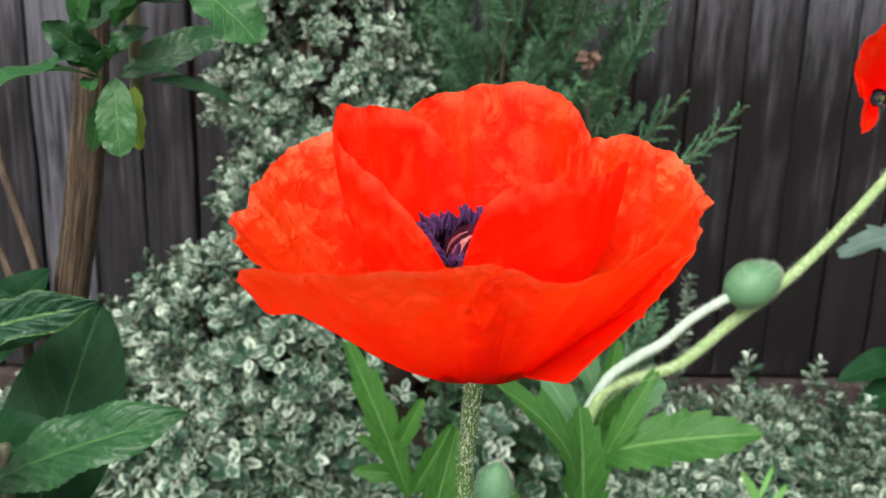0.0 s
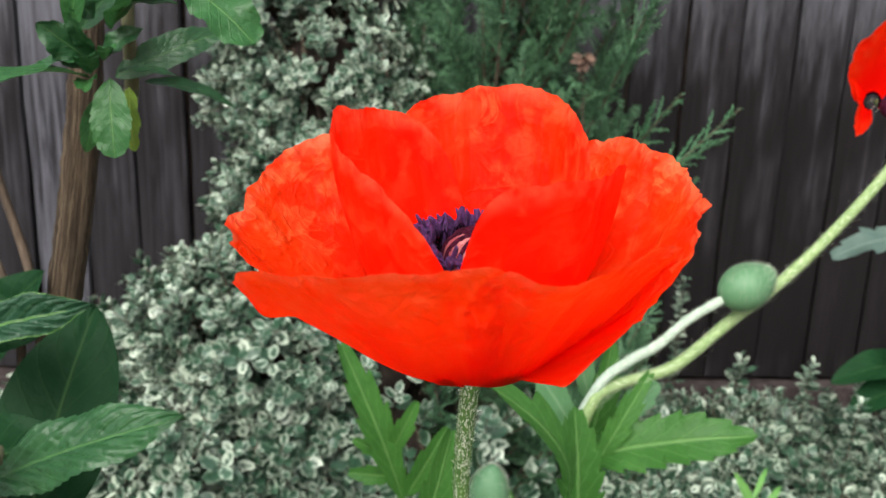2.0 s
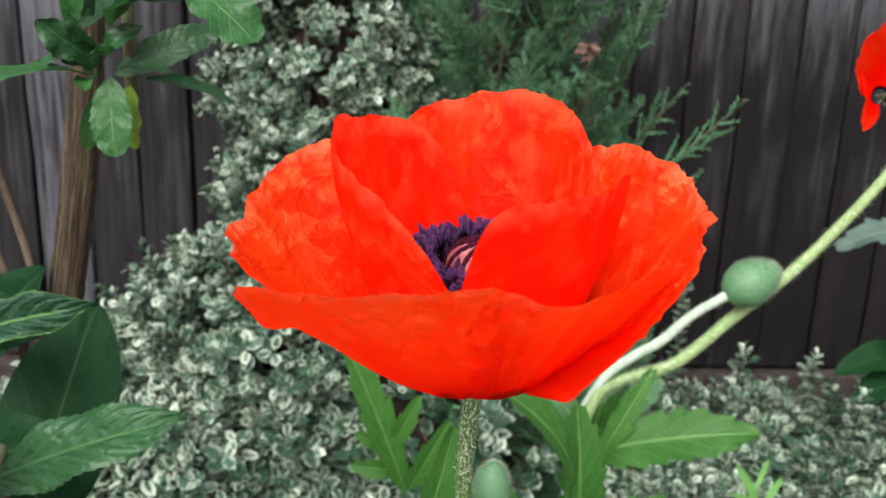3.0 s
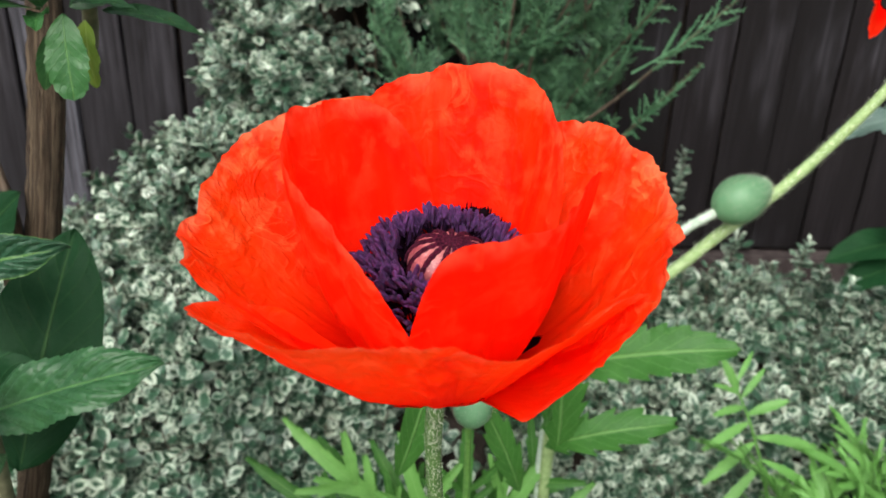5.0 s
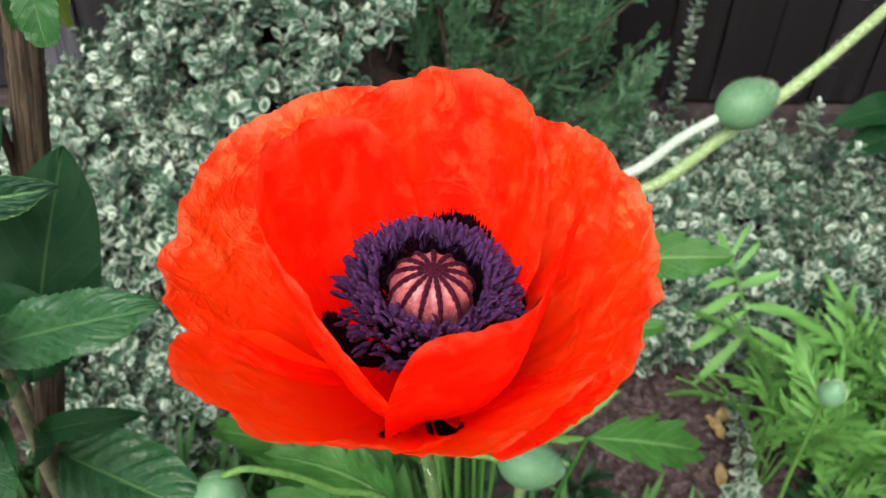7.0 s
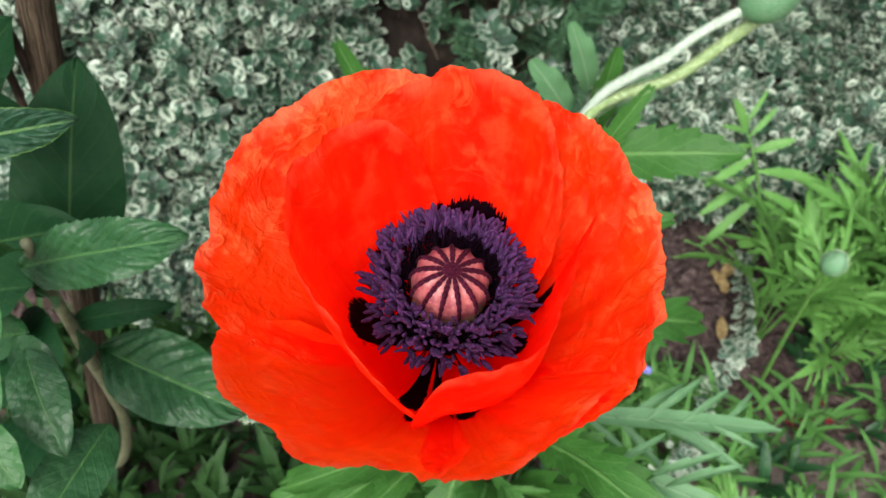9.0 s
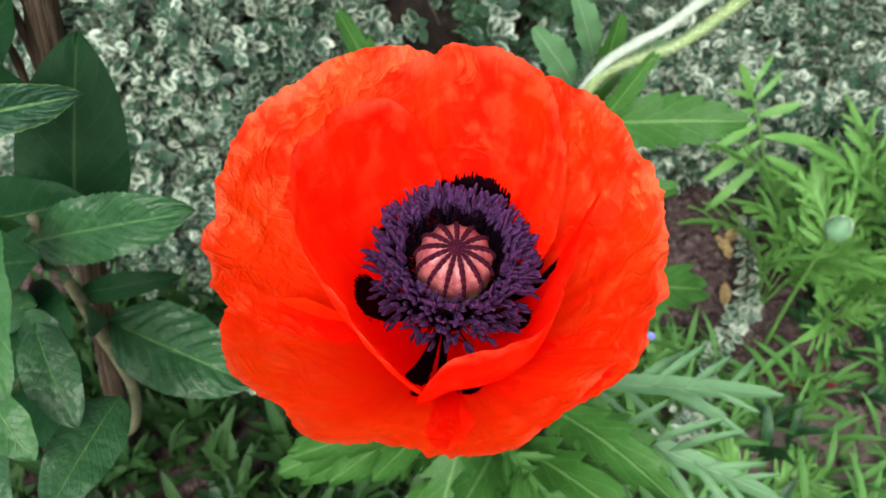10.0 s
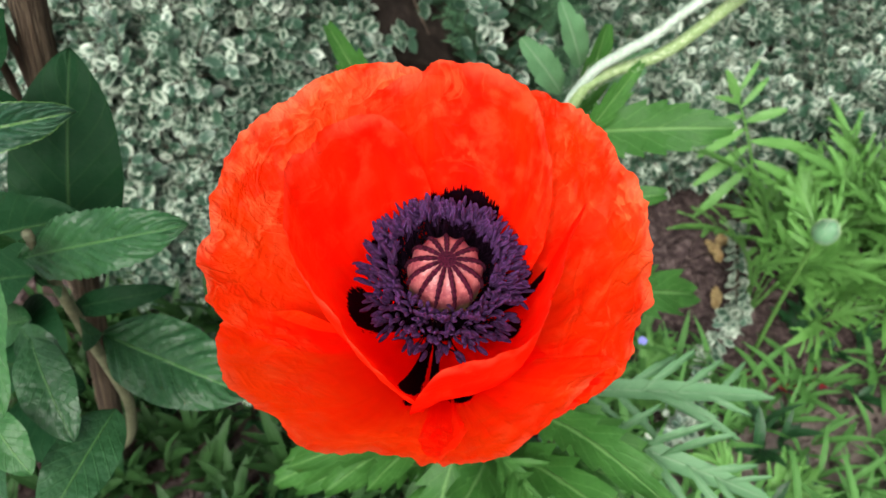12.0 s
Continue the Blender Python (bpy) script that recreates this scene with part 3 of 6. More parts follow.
def build_fence():
    fence = thing("fence", (0, FENCE_Y, GROUND), "weathered dark brown featheredge board garden fence", "fence", kind="structure")
    rng = np.random.default_rng(5)
    shapes = []
    for k in range(5):
        # a featheredge board: thick at one side, thin at the other, a little warped
        n = 14
        vs = []
        for i in range(n):
            z = 1.55 * i / (n - 1)
            b = 0.003 * math.sin(z * 2.2 + k) + 0.0012 * rng.normal()
            for x, y in ((0.0, 0.0), (0.0, -0.008), (0.0845, -0.012), (0.0865, -0.010), (0.0865, 0.0)):
                vs.append((x + 0.0008 * rng.normal(), y + b + 0.0004 * rng.normal(), z))
        faces = [list(f) for f in grid_faces(n, 5, True)] + [[0, 1, 2, 3, 4][::-1], [5 * (n - 1) + i for i in range(5)]]
        me = bpy.data.meshes.new("board")
        me.from_pydata(vs, [], faces)
        me.materials.append(FENCE)
        me.polygons.foreach_set("use_smooth", [False] * len(me.polygons))
        shapes.append(me)
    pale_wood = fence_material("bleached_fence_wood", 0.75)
    lit_shapes = []
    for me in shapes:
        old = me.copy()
        old.materials[0] = LIT_FENCE
        lit_shapes.append(old)
    x = -2.2
    k = 0
    while x < 2.4:
        # most boards on the left take the lit copy
        board = new("board", (lit_shapes if x < -0.30 and k % 4 else shapes)[k % 5])
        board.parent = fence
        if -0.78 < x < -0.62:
            board.data = lit_shapes[k % 5].copy()
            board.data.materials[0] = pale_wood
        board.matrix_basis = Matrix.Translation((x, -0.002 * (k % 2) + 0.0025 * rng.normal(), 0.215)) @ Matrix.Rotation(radians(0.8 + 0.12 * rng.normal()), 4, "Y")
        x += 0.0935 + 0.002 * rng.normal()
        k += 1

    def bar(name, x0, x1, y0, y1, z0, z1, material):
        n = 30
        vs, rr = [], np.random.default_rng(8)
        for i in range(n):
            xx = x0 + (x1 - x0) * i / (n - 1)
            for y, z in ((y0, z0), (y0, z1 - 0.004), (y0 + 0.004, z1), (y1, z1), (y1, z0)):
                vs.append((xx, y + 0.0015 * rr.normal(), z + 0.0015 * rr.normal()))
        faces = [list(f) for f in grid_faces(n, 5, True)] + [[0, 1, 2, 3, 4][::-1], [5 * (n - 1) + i for i in range(5)]]
        return solid(name, vs, faces, material, fence, None, "", False)

    bar("gravel_board", -2.2, 2.5, FENCE_Y - 0.036, FENCE_Y + 0.012, GROUND - 0.05, GROUND + 0.205, RAIL)
    # added near-black panel: closes the board gaps and paints their shade
    bar("backing", -2.2, 2.5, FENCE_Y + 0.010, FENCE_Y + 0.022, GROUND + 0.20, 1.80, GAP_SHADE)
    bar("rail", -2.2, 2.5, FENCE_Y + 0.026, FENCE_Y + 0.08, 1.30, 1.38, FENCE)


build_ground()
build_fence()


# ---------------------------------------------------------------- the open poppy
AXIS = unit((0.07, -0.16, 1.0))
HEART = np.array((0.0162, 0.2144, 0.8056)) - 0.0364 * AXIS
MIDDLE = np.array((0.0145, 0.2050, 0.7700))


def petal(name, parent, rim, belly=0.8, low=0.1, crumple=1.0, blots=(), seed=0, nu=84, nv=180, label="", middle=None, turn=None, size=1.0, round_ends=0.1, foot=(0.019, -0.007), thin=0.4, skin=0.0, lit_orange=0.4, sag=None):
    """A petal that rises from the heart to a rim of (azimuth, reach, height)."""
    middle = MIDDLE if middle is None else middle
    c = spline(rim, nv)
    vs, uv, blot = [], [], []
    for i in range(nu):
        u = i / (nu - 1)
        for j in range(nv):
            az, r, h = c[j]
            v = j / (nv - 1)
            e = 1 - round_ends * abs(2 * v - 1) ** 7
            uu = u * e
            a = radians(az)
            jag = 1 + 0.010 * noise.noise((az * 0.13, seed * 3.1, 0)) + 0.005 * noise.noise((az * 0.5, seed * 1.7, 4)) + 0.003 * noise.noise((az * 1.2, seed * 2.3, 8)) + 0.003 * noise.noise((az * 3.1, seed * 1.3, 12))
            swell = sag[2] * math.exp(-((az - sag[0]) / sag[1]) ** 2) if sag else 0.0
            b0, b1, b2, b3 = (1 - uu) ** 3, 3 * uu * (1 - uu) ** 2, 3 * uu * uu * (1 - uu), uu ** 3
            rr = b0 * 0.005 + b1 * foot[0] + b2 * (belly + swell) * r + b3 * r * jag
            hh = b0 * (foot[1] * 0.3) + b1 * foot[1] + b2 * low * h + b3 * h * jag
            p = Vector((rr * math.cos(a) * 38, rr * math.sin(a) * 38, hh * 38))
            pleat = noise.noise((az * 0.13, uu * 0.7, seed)) * 0.0022 + noise.noise((az * 0.33, uu * 1.6, seed + 9)) * 0.0006
            fine = noise.noise((p.x * 3.2, p.y * 3.2, p.z * 3.2 + seed)) * 0.0009 * (uu ** 2) + noise.noise(p * 1.3) * 0.0012 * uu
            crease = 1 - abs(noise.noise((p.x * 2.1, p.y * 2.1, p.z * 1.1 + seed * 5.3))) * 3.2
            crease2 = 1 - abs(noise.noise((p.x * 4.6, p.y * 4.6, p.z * 3.4 - seed * 2.1))) * 3.0
            fine += (max(0.0, crease) * (0.0009 + 0.0008 * thin) + max(0.0, crease2) * (0.0007 + 0.0012 * thin)) * max(0.0, uu - 0.35) ** 1.5
            d = crumple * (pleat * 0.75 * uu ** 1.1 + fine)
            lip = (max(0.0, uu - 0.74) / 0.26) ** 2
            flute = noise.noise((az * 0.12 + 2 * noise.noise((az * 0.05, seed, 1)), seed * 7.7, 2.0)) + 0.15 * noise.noise((az * 0.48, seed * 3.3, 5.0)) * (1 + 1.5 * noise.noise((az * 0.06, seed * 2.9, 3)))
            rr += d + lip * (0.0004 + 0.0006 * thin) * flute
            hh += crumple * 0.0009 * noise.noise(p * 2.6) * uu ** 2 + lip * (0.0002 + 0.0008 * thin) * noise.noise((az * 0.22 + 2 * noise.noise((az * 0.07, seed, 7)), seed * 5.1, 6.0))
            q = np.array((rr * math.cos(a), rr * math.sin(a), hh)) * size
            if sag:
                q[2] -= sag[3] * math.exp(-((az - sag[0] + 8) / 9) ** 2 - ((uu - 0.91) / 0.07) ** 2)
            if turn is None:
                q = q + (1 - uu) ** 2 * (HEART - MIDDLE)
            if turn is not None:
                q = np.array(turn @ Vector(q))
            vs.append(middle + q)
            uv.append((uu, v))
            val = 0.0
            for az0, half, reach in blots:
                far = max(0.0, uu - reach + 0.16) / 0.16
                val = max(val, 0.5 + (1 - math.hypot((az - az0) / half, far ** 1.6)) * 1.2)
            if uu < 0.1:
                val = max(val, 0.5 + (0.1 - uu) * 8)
            blot.append(min(1.0, max(0.0, val)))
    faces = grid_faces(nu, nv)
    if skin:
        # outer skin of the petal's foot, without the dark blotch
        g = np.array(vs).reshape(nu, nv, 3)
        nrm = np.cross(np.gradient(g, axis=0), np.gradient(g, axis=1))
        nrm /= np.maximum(np.linalg.norm(nrm, axis=2, keepdims=True), 1e-9)
        out = g - middle
        out[..., 2] = -0.02
        nrm *= np.where((nrm * out).sum(2, keepdims=True) > 0, 1, -1)
        rows = int(nu * skin)
        spots = np.array(blot)
        more = grid_faces(rows, nv)
        more = more[spots[more].max(1) > 0.2]
        faces = np.concatenate([faces, more + nu * nv])
        vs = list(vs) + list((g + nrm * 0.0004)[:rows].reshape(-1, 3))
        uv, blot = uv + uv[:rows * nv], blot + [max(0.0, min(1.0, 0.5 + (0.27 - c[0]) * 7)) for c in uv[:rows * nv]]
    return solid(name, vs, faces, PETAL, parent, uv, label, True, {"blotch": blot, "thin": [thin] * len(vs), "lit_orange": [lit_orange] * len(vs)})


MAIN_STEM = ((0.045, 0.41, GROUND - 0.02), (0.03, 0.36, 0.35), (0.018, 0.30, 0.58), (0.0122, 0.250, 0.70), (0.0134, 0.2185, 0.7645))
poppy = thing("poppy_flower", MAIN_STEM[0], "single open scarlet poppy with purple stamens on a hairy stem", "poppy")
tube("stem", MAIN_STEM, (0.0042, 0.0036, 0.0031, 0.0029, 0.0031), STEM, poppy, 12, 60, 0.015, 3, "green hairy stem")
hairs("stem_hair", MAIN_STEM, (0.0042, 0.0036, 0.0031, 0.0029, 0.0031), poppy, 6500, 0.0016, 11, lift=0.13, n=90, thick=0.00019)

# outer petals
petal("petal", poppy, ((83, 0.0628, 0.0559), (98.5, 0.0722, 0.0585), (114.7, 0.0729, 0.0599), (133.6, 0.0728, 0.0577), (149, 0.0742, 0.0497), (166.5, 0.0719, 0.0395), (184, 0.0665, 0.0345), (193, 0.0575, 0.0300)),
      0.64, 0.22, 0.9, (), 1, thin=1.1, lit_orange=1.25)
petal("petal", poppy, ((-44, 0.0555, 0.0325), (-30.5, 0.0558, 0.0440), (-12.8, 0.0562, 0.0486), (6.9, 0.0583, 0.0509), (25.6, 0.0580, 0.0574), (43.3, 0.0615, 0.0592), (56.8, 0.0665, 0.0562), (70.3, 0.0668, 0.0545), (82.3, 0.0588, 0.0490)),
      0.60, 0.24, 0.9, ((34, 9, 0.60), (5, 6, 0.50)), 2, thin=1.0, lit_orange=1.2)
petal("petal", poppy, ((175, 0.0495, 0.0223), (182, 0.0663, 0.0241), (193, 0.0658, 0.0285), (206, 0.0640, 0.0335), (222.5, 0.0608, 0.0362), (236, 0.0603, 0.0386), (247, 0.0577, 0.0405), (258, 0.0560, 0.0420), (269.7, 0.0568, 0.0440), (279, 0.0490, 0.0390)),
      0.58, 0.24, 0.85, ((249, 6, 0.50),), 3, thin=0.55, lit_orange=1.25, skin=0.68, foot=(0.020, -0.0105), sag=(196, 16, -0.04, 0.0056))
petal("petal", poppy, ((262, 0.0530, 0.0360), (271, 0.0583, 0.0428), (280, 0.0566, 0.0390), (291.8, 0.0544, 0.0392), (304.6, 0.0526, 0.0412), (317.7, 0.0518, 0.0420), (327.6, 0.0530, 0.0412), (335.3, 0.0506, 0.0335)),
      0.52, 0.34, 0.75, ((286, 14, 0.50),), 4, foot=(0.021, -0.0115), thin=0.52, lit_orange=1.2, skin=0.68)
# the lowest petal, hanging under the front one
petal("petal", poppy, ((290, 0.0105, -0.001), (297, 0.0205, 0.0028), (301, 0.0310, 0.0052), (303, 0.0358, 0.0062), (307, 0.0415, 0.0140), (313, 0.0478, 0.0225), (323, 0.0518, 0.0320), (333, 0.0538, 0.0365), (345, 0.0545, 0.0365)),
      0.58, 0.26, 0.5, (), 5, round_ends=0.03, thin=0.1, foot=(0.015, -0.003))
# inner petals
petal("petal", poppy, ((25.5, 0.0360, 0.0424), (33.8, 0.0385, 0.0583), (46.8, 0.0430, 0.0659), (61.3, 0.0503, 0.0720), (77.7, 0.0503, 0.0752), (94, 0.0520, 0.0728), (106, 0.0480, 0.0708), (119, 0.0478, 0.0671), (128.5, 0.0472, 0.0556)),
      0.78, 0.18, 0.75, ((100, 13, 0.72), (76, 22, 0.725)), 6, thin=0.55, lit_orange=0.6, foot=(0.016, -0.003))
petal("petal", poppy, ((95, 0.0395, 0.0460), (103, 0.0430, 0.0570), (112, 0.0450, 0.0632), (122, 0.0450, 0.0664), (134, 0.0445, 0.0680), (148, 0.0435, 0.0685), (158, 0.0446, 0.0695), (168, 0.0425, 0.0655), (184, 0.0402, 0.0640), (202, 0.0376, 0.0590), (219, 0.0352, 0.0545), (236, 0.0360, 0.0500), (250, 0.0368, 0.0430), (261, 0.0372, 0.0320)),
      0.84, 0.16, 0.42, ((171, 16, 0.605), (130, 5, 0.67), (246, 8, 0.62)), 7, thin=0.36, lit_orange=0.35, foot=(0.016, -0.003))
petal("petal", poppy, ((253, 0.0350, 0.0235), (260, 0.0398, 0.0430), (270, 0.0386, 0.0548), (288, 0.0386, 0.0568), (307, 0.0380, 0.0572), (326, 0.0338, 0.0562), (346, 0.0330, 0.0552), (362, 0.0345, 0.0545), (373, 0.0392, 0.0565), (383, 0.0455, 0.0560), (391, 0.0510, 0.0500)),
      0.88, 0.16, 0.36, ((384, 8, 0.68), (354, 10, 0.60), (262, 6, 0.52)), 8, thin=0.26, lit_orange=0.25, round_ends=0.2, foot=(0.016, -0.003))

# seed pod in the middle
SIDE = unit(np.cross((0, 1, 0), AXIS))
FRONT = np.cross(AXIS, SIDE)
HEART_M = Matrix(((SIDE[0], FRONT[0], AXIS[0], HEART[0]), (SIDE[1], FRONT[1], AXIS[1], HEART[1]), (SIDE[2], FRONT[2], AXIS[2], HEART[2]), (0, 0, 0, 1)))


def in_heart(points):
    return [tuple(HEART_M @ Vector(p)) for p in points]


RAYS = 13
POD_PROFILE = tuple((0.94 * r, h) for r, h in ((0.0040, 0.001), (0.0075, 0.005), (0.0100, 0.012), (0.0114, 0.019), (0.0119, 0.0245), (0.0121, 0.0280), (0.0114, 0.0312), (0.0092, 0.0338), (0.0062, 0.0353), (0.0030, 0.0360), (0.0003, 0.0361)))


def pod_at(x):
    return spline(POD_PROFILE, 60)[min(59, max(0, int(round(x * 59))))]


def build_pod():
    prof = spline(POD_PROFILE, 40)
    ns = RAYS * 8
    vs, uv = [], []
    for k, (r, h) in enumerate(prof):
        for s in range(ns):
            a = 6.28318 * s / ns
            groove = 0.00030 * math.cos(RAYS * (a - 6.28318 * 0.25 / RAYS)) * min(1, r / 0.008)
            rr = r + groove
            vs.append((rr * math.cos(a), rr * math.sin(a), h + 0.4 * groove))
            uv.append((k / 39, s / ns))
    solid("seed_pod", in_heart(vs), grid_faces(40, ns, True), POD, poppy, uv, "ribbed pink seed pod")
    # one velvety ray, shared by all
    n, across = 16, 7
    vs = []
    for i in range(n):
        r, h = pod_at(0.97 - 0.49 * i / (n - 1))
        w = 0.92 * (0.00045 + 0.00035 * math.sin(math.pi * min(1, i / (n - 1) * 1.1)) + 0.00026 * (i % 2)) * (0.6 if i == n - 1 else 1)
        for j in range(across):
            q = -1 + 2 * j / (across - 1)
            lift = 0.00105 * math.sqrt(max(0.0, 1 - q * q)) - 0.0002
            vs.append((r + (0.0004 + lift) * (i / n) ** 0.7, q * w, h + lift * (1 - 0.6 * i / n)))
    me = bpy.data.meshes.new("stigma_ray")
    me.from_pydata(vs, [], [list(map(int, f)) for f in grid_faces(n, across)])
    me.materials.append(STIGMA)
    me.polygons.foreach_set("use_smooth", [True] * len(me.polygons))
    for k in range(RAYS):
        ray = new("stigma_ray", me)
        ray.parent = poppy
        ray.matrix_basis = Matrix.Translation(-poppy.matrix_world.translation) @ HEART_M @ Matrix.Rotation(6.28318 * (k + 0.25) / RAYS, 4, "Z")
    star = [(0, 0, 0.0372)]
    for k in range(RAYS * 2):
        a = 6.28318 * (k + 0.5) / (RAYS * 2)
        r = 0.0026 if k % 2 else 0.0019
        star.append((r * math.cos(a), r * math.sin(a), 0.0366))
    solid("stigma_centre", in_heart(star), [[0, 1 + k, 1 + (k + 1) % (RAYS * 2)] for k in range(RAYS * 2)], STIGMA, poppy)


def stamen_mesh(k):
    """A bean-shaped anther on a thin filament, along z, with its joint at the origin."""
    rng = np.random.default_rng(40 + k)
    L, R = 0.0047 * (0.8 + 0.4 * rng.random()), 0.00080
    sides, rings = 8, 8
    vs, faces = [], []
    curve = 0.0005 * rng.normal()
    for i in range(rings):
        t = i / (rings - 1)
        r = R * (math.sin(math.pi * (0.06 + 0.88 * t)) ** 0.5)
        for s in range(sides):
            a = 6.28318 * s / sides
            q = r * (1 - 0.28 * abs(math.cos(a)) ** 6)
            vs.append((q * math.cos(a) * 0.8 + curve * math.sin(math.pi * t), q * math.sin(a) * 1.1, L * t))
    faces += [list(map(int, f)) for f in grid_faces(rings, sides, True)]
    faces += [list(range(sides))[::-1], [sides * (rings - 1) + s for s in range(sides)]]
    cut = len(faces)
    base = len(vs)
    for i, z in enumerate((0.0008, -0.006, -0.013)):
        for s in range(4):
            a = 6.28318 * s / 4
            vs.append((0.00022 * math.cos(a) - 0.0016 * (i / 2) ** 2, 0.00022 * math.sin(a), z))
    faces += [[base + int(x) for x in f] for f in grid_faces(3, 4, True)]
    me = bpy.data.meshes.new("stamen")
    me.from_pydata(vs, [], faces)
    me.materials.append(ANTHER)
    me.materials.append(FILAMENT)
    for i, p in enumerate(me.polygons):
        p.use_smooth = True
        p.material_index = 1 if i >= cut else 0
    return me


def stamen_pose(k, count, rng, inner):
    t = (k + 0.5) / count
    a = k * 2.39996 + 0.12 * rng.normal()
    if inner:
        r = 0.0142 + 0.0030 * rng.random() + 0.0034 * max(0.0, math.sin(a))
        h = 0.0274 + 0.0014 * rng.normal() + 0.0016 * max(0.0, math.sin(-a))
        lean = radians(8 + 9 * rng.normal())
    else:
        r = math.sqrt(0.0158 ** 2 + t * (0.0228 ** 2 - 0.0158 ** 2)) + 0.0006 * rng.normal() + 0.0016 * (1 - t) * max(0.0, math.sin(a)) + 0.0007 * t * max(0.0, math.sin(-a)) + 0.0008 * t * max(0.0, -math.cos(a))
        h = 0.0294 - 0.0042 * t - 0.0034 * t * max(0.0, math.sin(-a)) + 0.0015 * max(0.0, math.sin(a)) + 0.0010 * rng.normal()
        lean = radians(18 + 44 * t + 8 * rng.normal())
    return Matrix.Rotation(a, 4, "Z") @ Matrix.Translation((r, 0, h)) @ Matrix.Rotation(lean, 4, "Y") @ Matrix.Rotation(radians(17 * rng.normal()), 4, "X") @ Matrix.Rotation(rng.random() * 6.28, 4, "Z")


def build_stamens():
    rng = np.random.default_rng(21)
    shapes = [stamen_mesh(k) for k in range(5)]
    back = Matrix.Translation(-poppy.matrix_world.translation)
    for k in range(300):
        st = new("stamen", shapes[k % 5])
        st.parent = poppy
        st.matrix_basis = back @ HEART_M @ stamen_pose(k, 300, rng, False)
    # the shorter ones packed against the pod, joined
    bm = bmesh.new()
    for k in range(330):
        at = len(bm.verts)
        bm.from_mesh(shapes[k % 5])
        bm.verts.ensure_lookup_table()
        bmesh.ops.transform(bm, matrix=back @ HEART_M @ stamen_pose(k, 330, rng, k % 2 == 0), verts=bm.verts[at:])
    me = bpy.data.meshes.new("stamen_ring")
    bm.to_mesh(me)
    bm.free()
    me.materials.append(ANTHER)
    me.materials.append(FILAMENT)
    ob = new("stamen_ring", me)
    ob.parent = poppy
    ob["kind"] = "stuff"


def build_heart():
    # the dark cup that holds petals and filaments
    prof = ((0.0030, -0.004), (0.0062, -0.0015), (0.0078, 0.002), (0.0088, 0.008), (0.0095, 0.014), (0.0070, 0.016))
    vs, uv = [], []
    for i, (r, h) in enumerate(spline(prof, 16)):
        for s in range(24):
            a = 6.28318 * s / 24
            vs.append((r * math.cos(a), r * math.sin(a), h))
            uv.append((i / 15, s / 24))
    solid("receptacle", in_heart(vs), grid_faces(16, 24, True), FILAMENT, poppy, uv, "dark receptacle under the petals")


build_pod()
build_stamens()
build_heart()


# ---------------------------------------------------------------- poppy clump behind, with bud and second flower
def bud_data(at, way, length, radius, seed=0, sides=20, rings=16):
    z = unit(way)
    x = unit(np.cross(z, (0.2, 0.9, 0.3)))
    y = np.cross(z, x)
    vs, uv = [], []
    for i in range(rings):
        t = i / (rings - 1)
        r = radius * (math.sin(math.pi * (0.02 + 0.96 * t) ** 0.85)) ** 0.62
        for s in range(sides):
            a = 6.28318 * s / sides
            q = r * (1 - 0.07 * math.exp(-((math.sin(a)) / 0.13) ** 2))
            vs.append(np.asarray(at) + z * length * t + q * (math.cos(a) * x + math.sin(a) * y))
            uv.append((t, s / sides))
    caps = [list(range(sides))[::-1], [sides * (rings - 1) + s for s in range(sides)]]
    return vs, [list(f) for f in grid_faces(rings, sides, True)] + caps, uv


def bud(name, parent, at, way, length, radius, material, label, fuzz=700, seed=1):
    v, f, u = bud_data(at, way, length, radius)
    ob = solid(name, v, f, material, parent, u, label)
    z = unit(way)
    pts = [np.asarray(at) + z * length * t for t in (0.02, 0.2, 0.4, 0.6, 0.8, 0.98)]
    rad = [radius * (math.sin(math.pi * (0.02 + 0.96 * t) ** 0.85)) ** 0.62 for t in (0.02, 0.2, 0.4, 0.6, 0.8, 0.98)]
    h = hairs("fuzz", pts, rad, parent, fuzz * 4, length * 0.055, seed, lift=2.6, n=60, thick=0.00004)
    h.parent = ob
    # the seam where the two sepals meet
    x = unit(np.cross(z, (0.2, 0.9, 0.3)))
    y = np.cross(z, x)
    for side in (0.0, math.pi):
        way2 = math.cos(side) * x + math.sin(side) * y
        line = [p + way2 * r * 0.955 for p, r in zip(pts, rad)]
        s = tube("seam", line, (0.0002, 0.0004, 0.0002), BUD, parent, 5, 16)
        s.parent = ob
    h.matrix_parent_inverse = Matrix.Identity(4)
    return ob


CLUMP = np.array((0.10, 0.50, GROUND))
clump = thing("poppy_plant", CLUMP, "green poppy plant with a hairy unopened bud and cut leaves", "poppy")
LONG_STEM = ((0.095, 0.50, GROUND - 0.02), (0.095, 0.50, 0.35), (0.098, 0.498, 0.56), (0.109, 0.500, 0.621), (0.130, 0.508, 0.634), (0.169, 0.520, 0.642), (0.211, 0.535, 0.671),
             (0.250, 0.548, 0.697), (0.287, 0.558, 0.731), (0.326, 0.566, 0.777), (0.348, 0.580, 0.810), (0.340, 0.592, 0.830), (0.322, 0.588, 0.822))
tube("stem", LONG_STEM, (0.005, 0.005, 0.0045, 0.0042, 0.0040, 0.0042, 0.0044, 0.0042, 0.004, 0.0038, 0.0038, 0.0036, 0.003), PALE_STEM, clump, 10, 70, 0.02, 2, "pale green hairy stem")
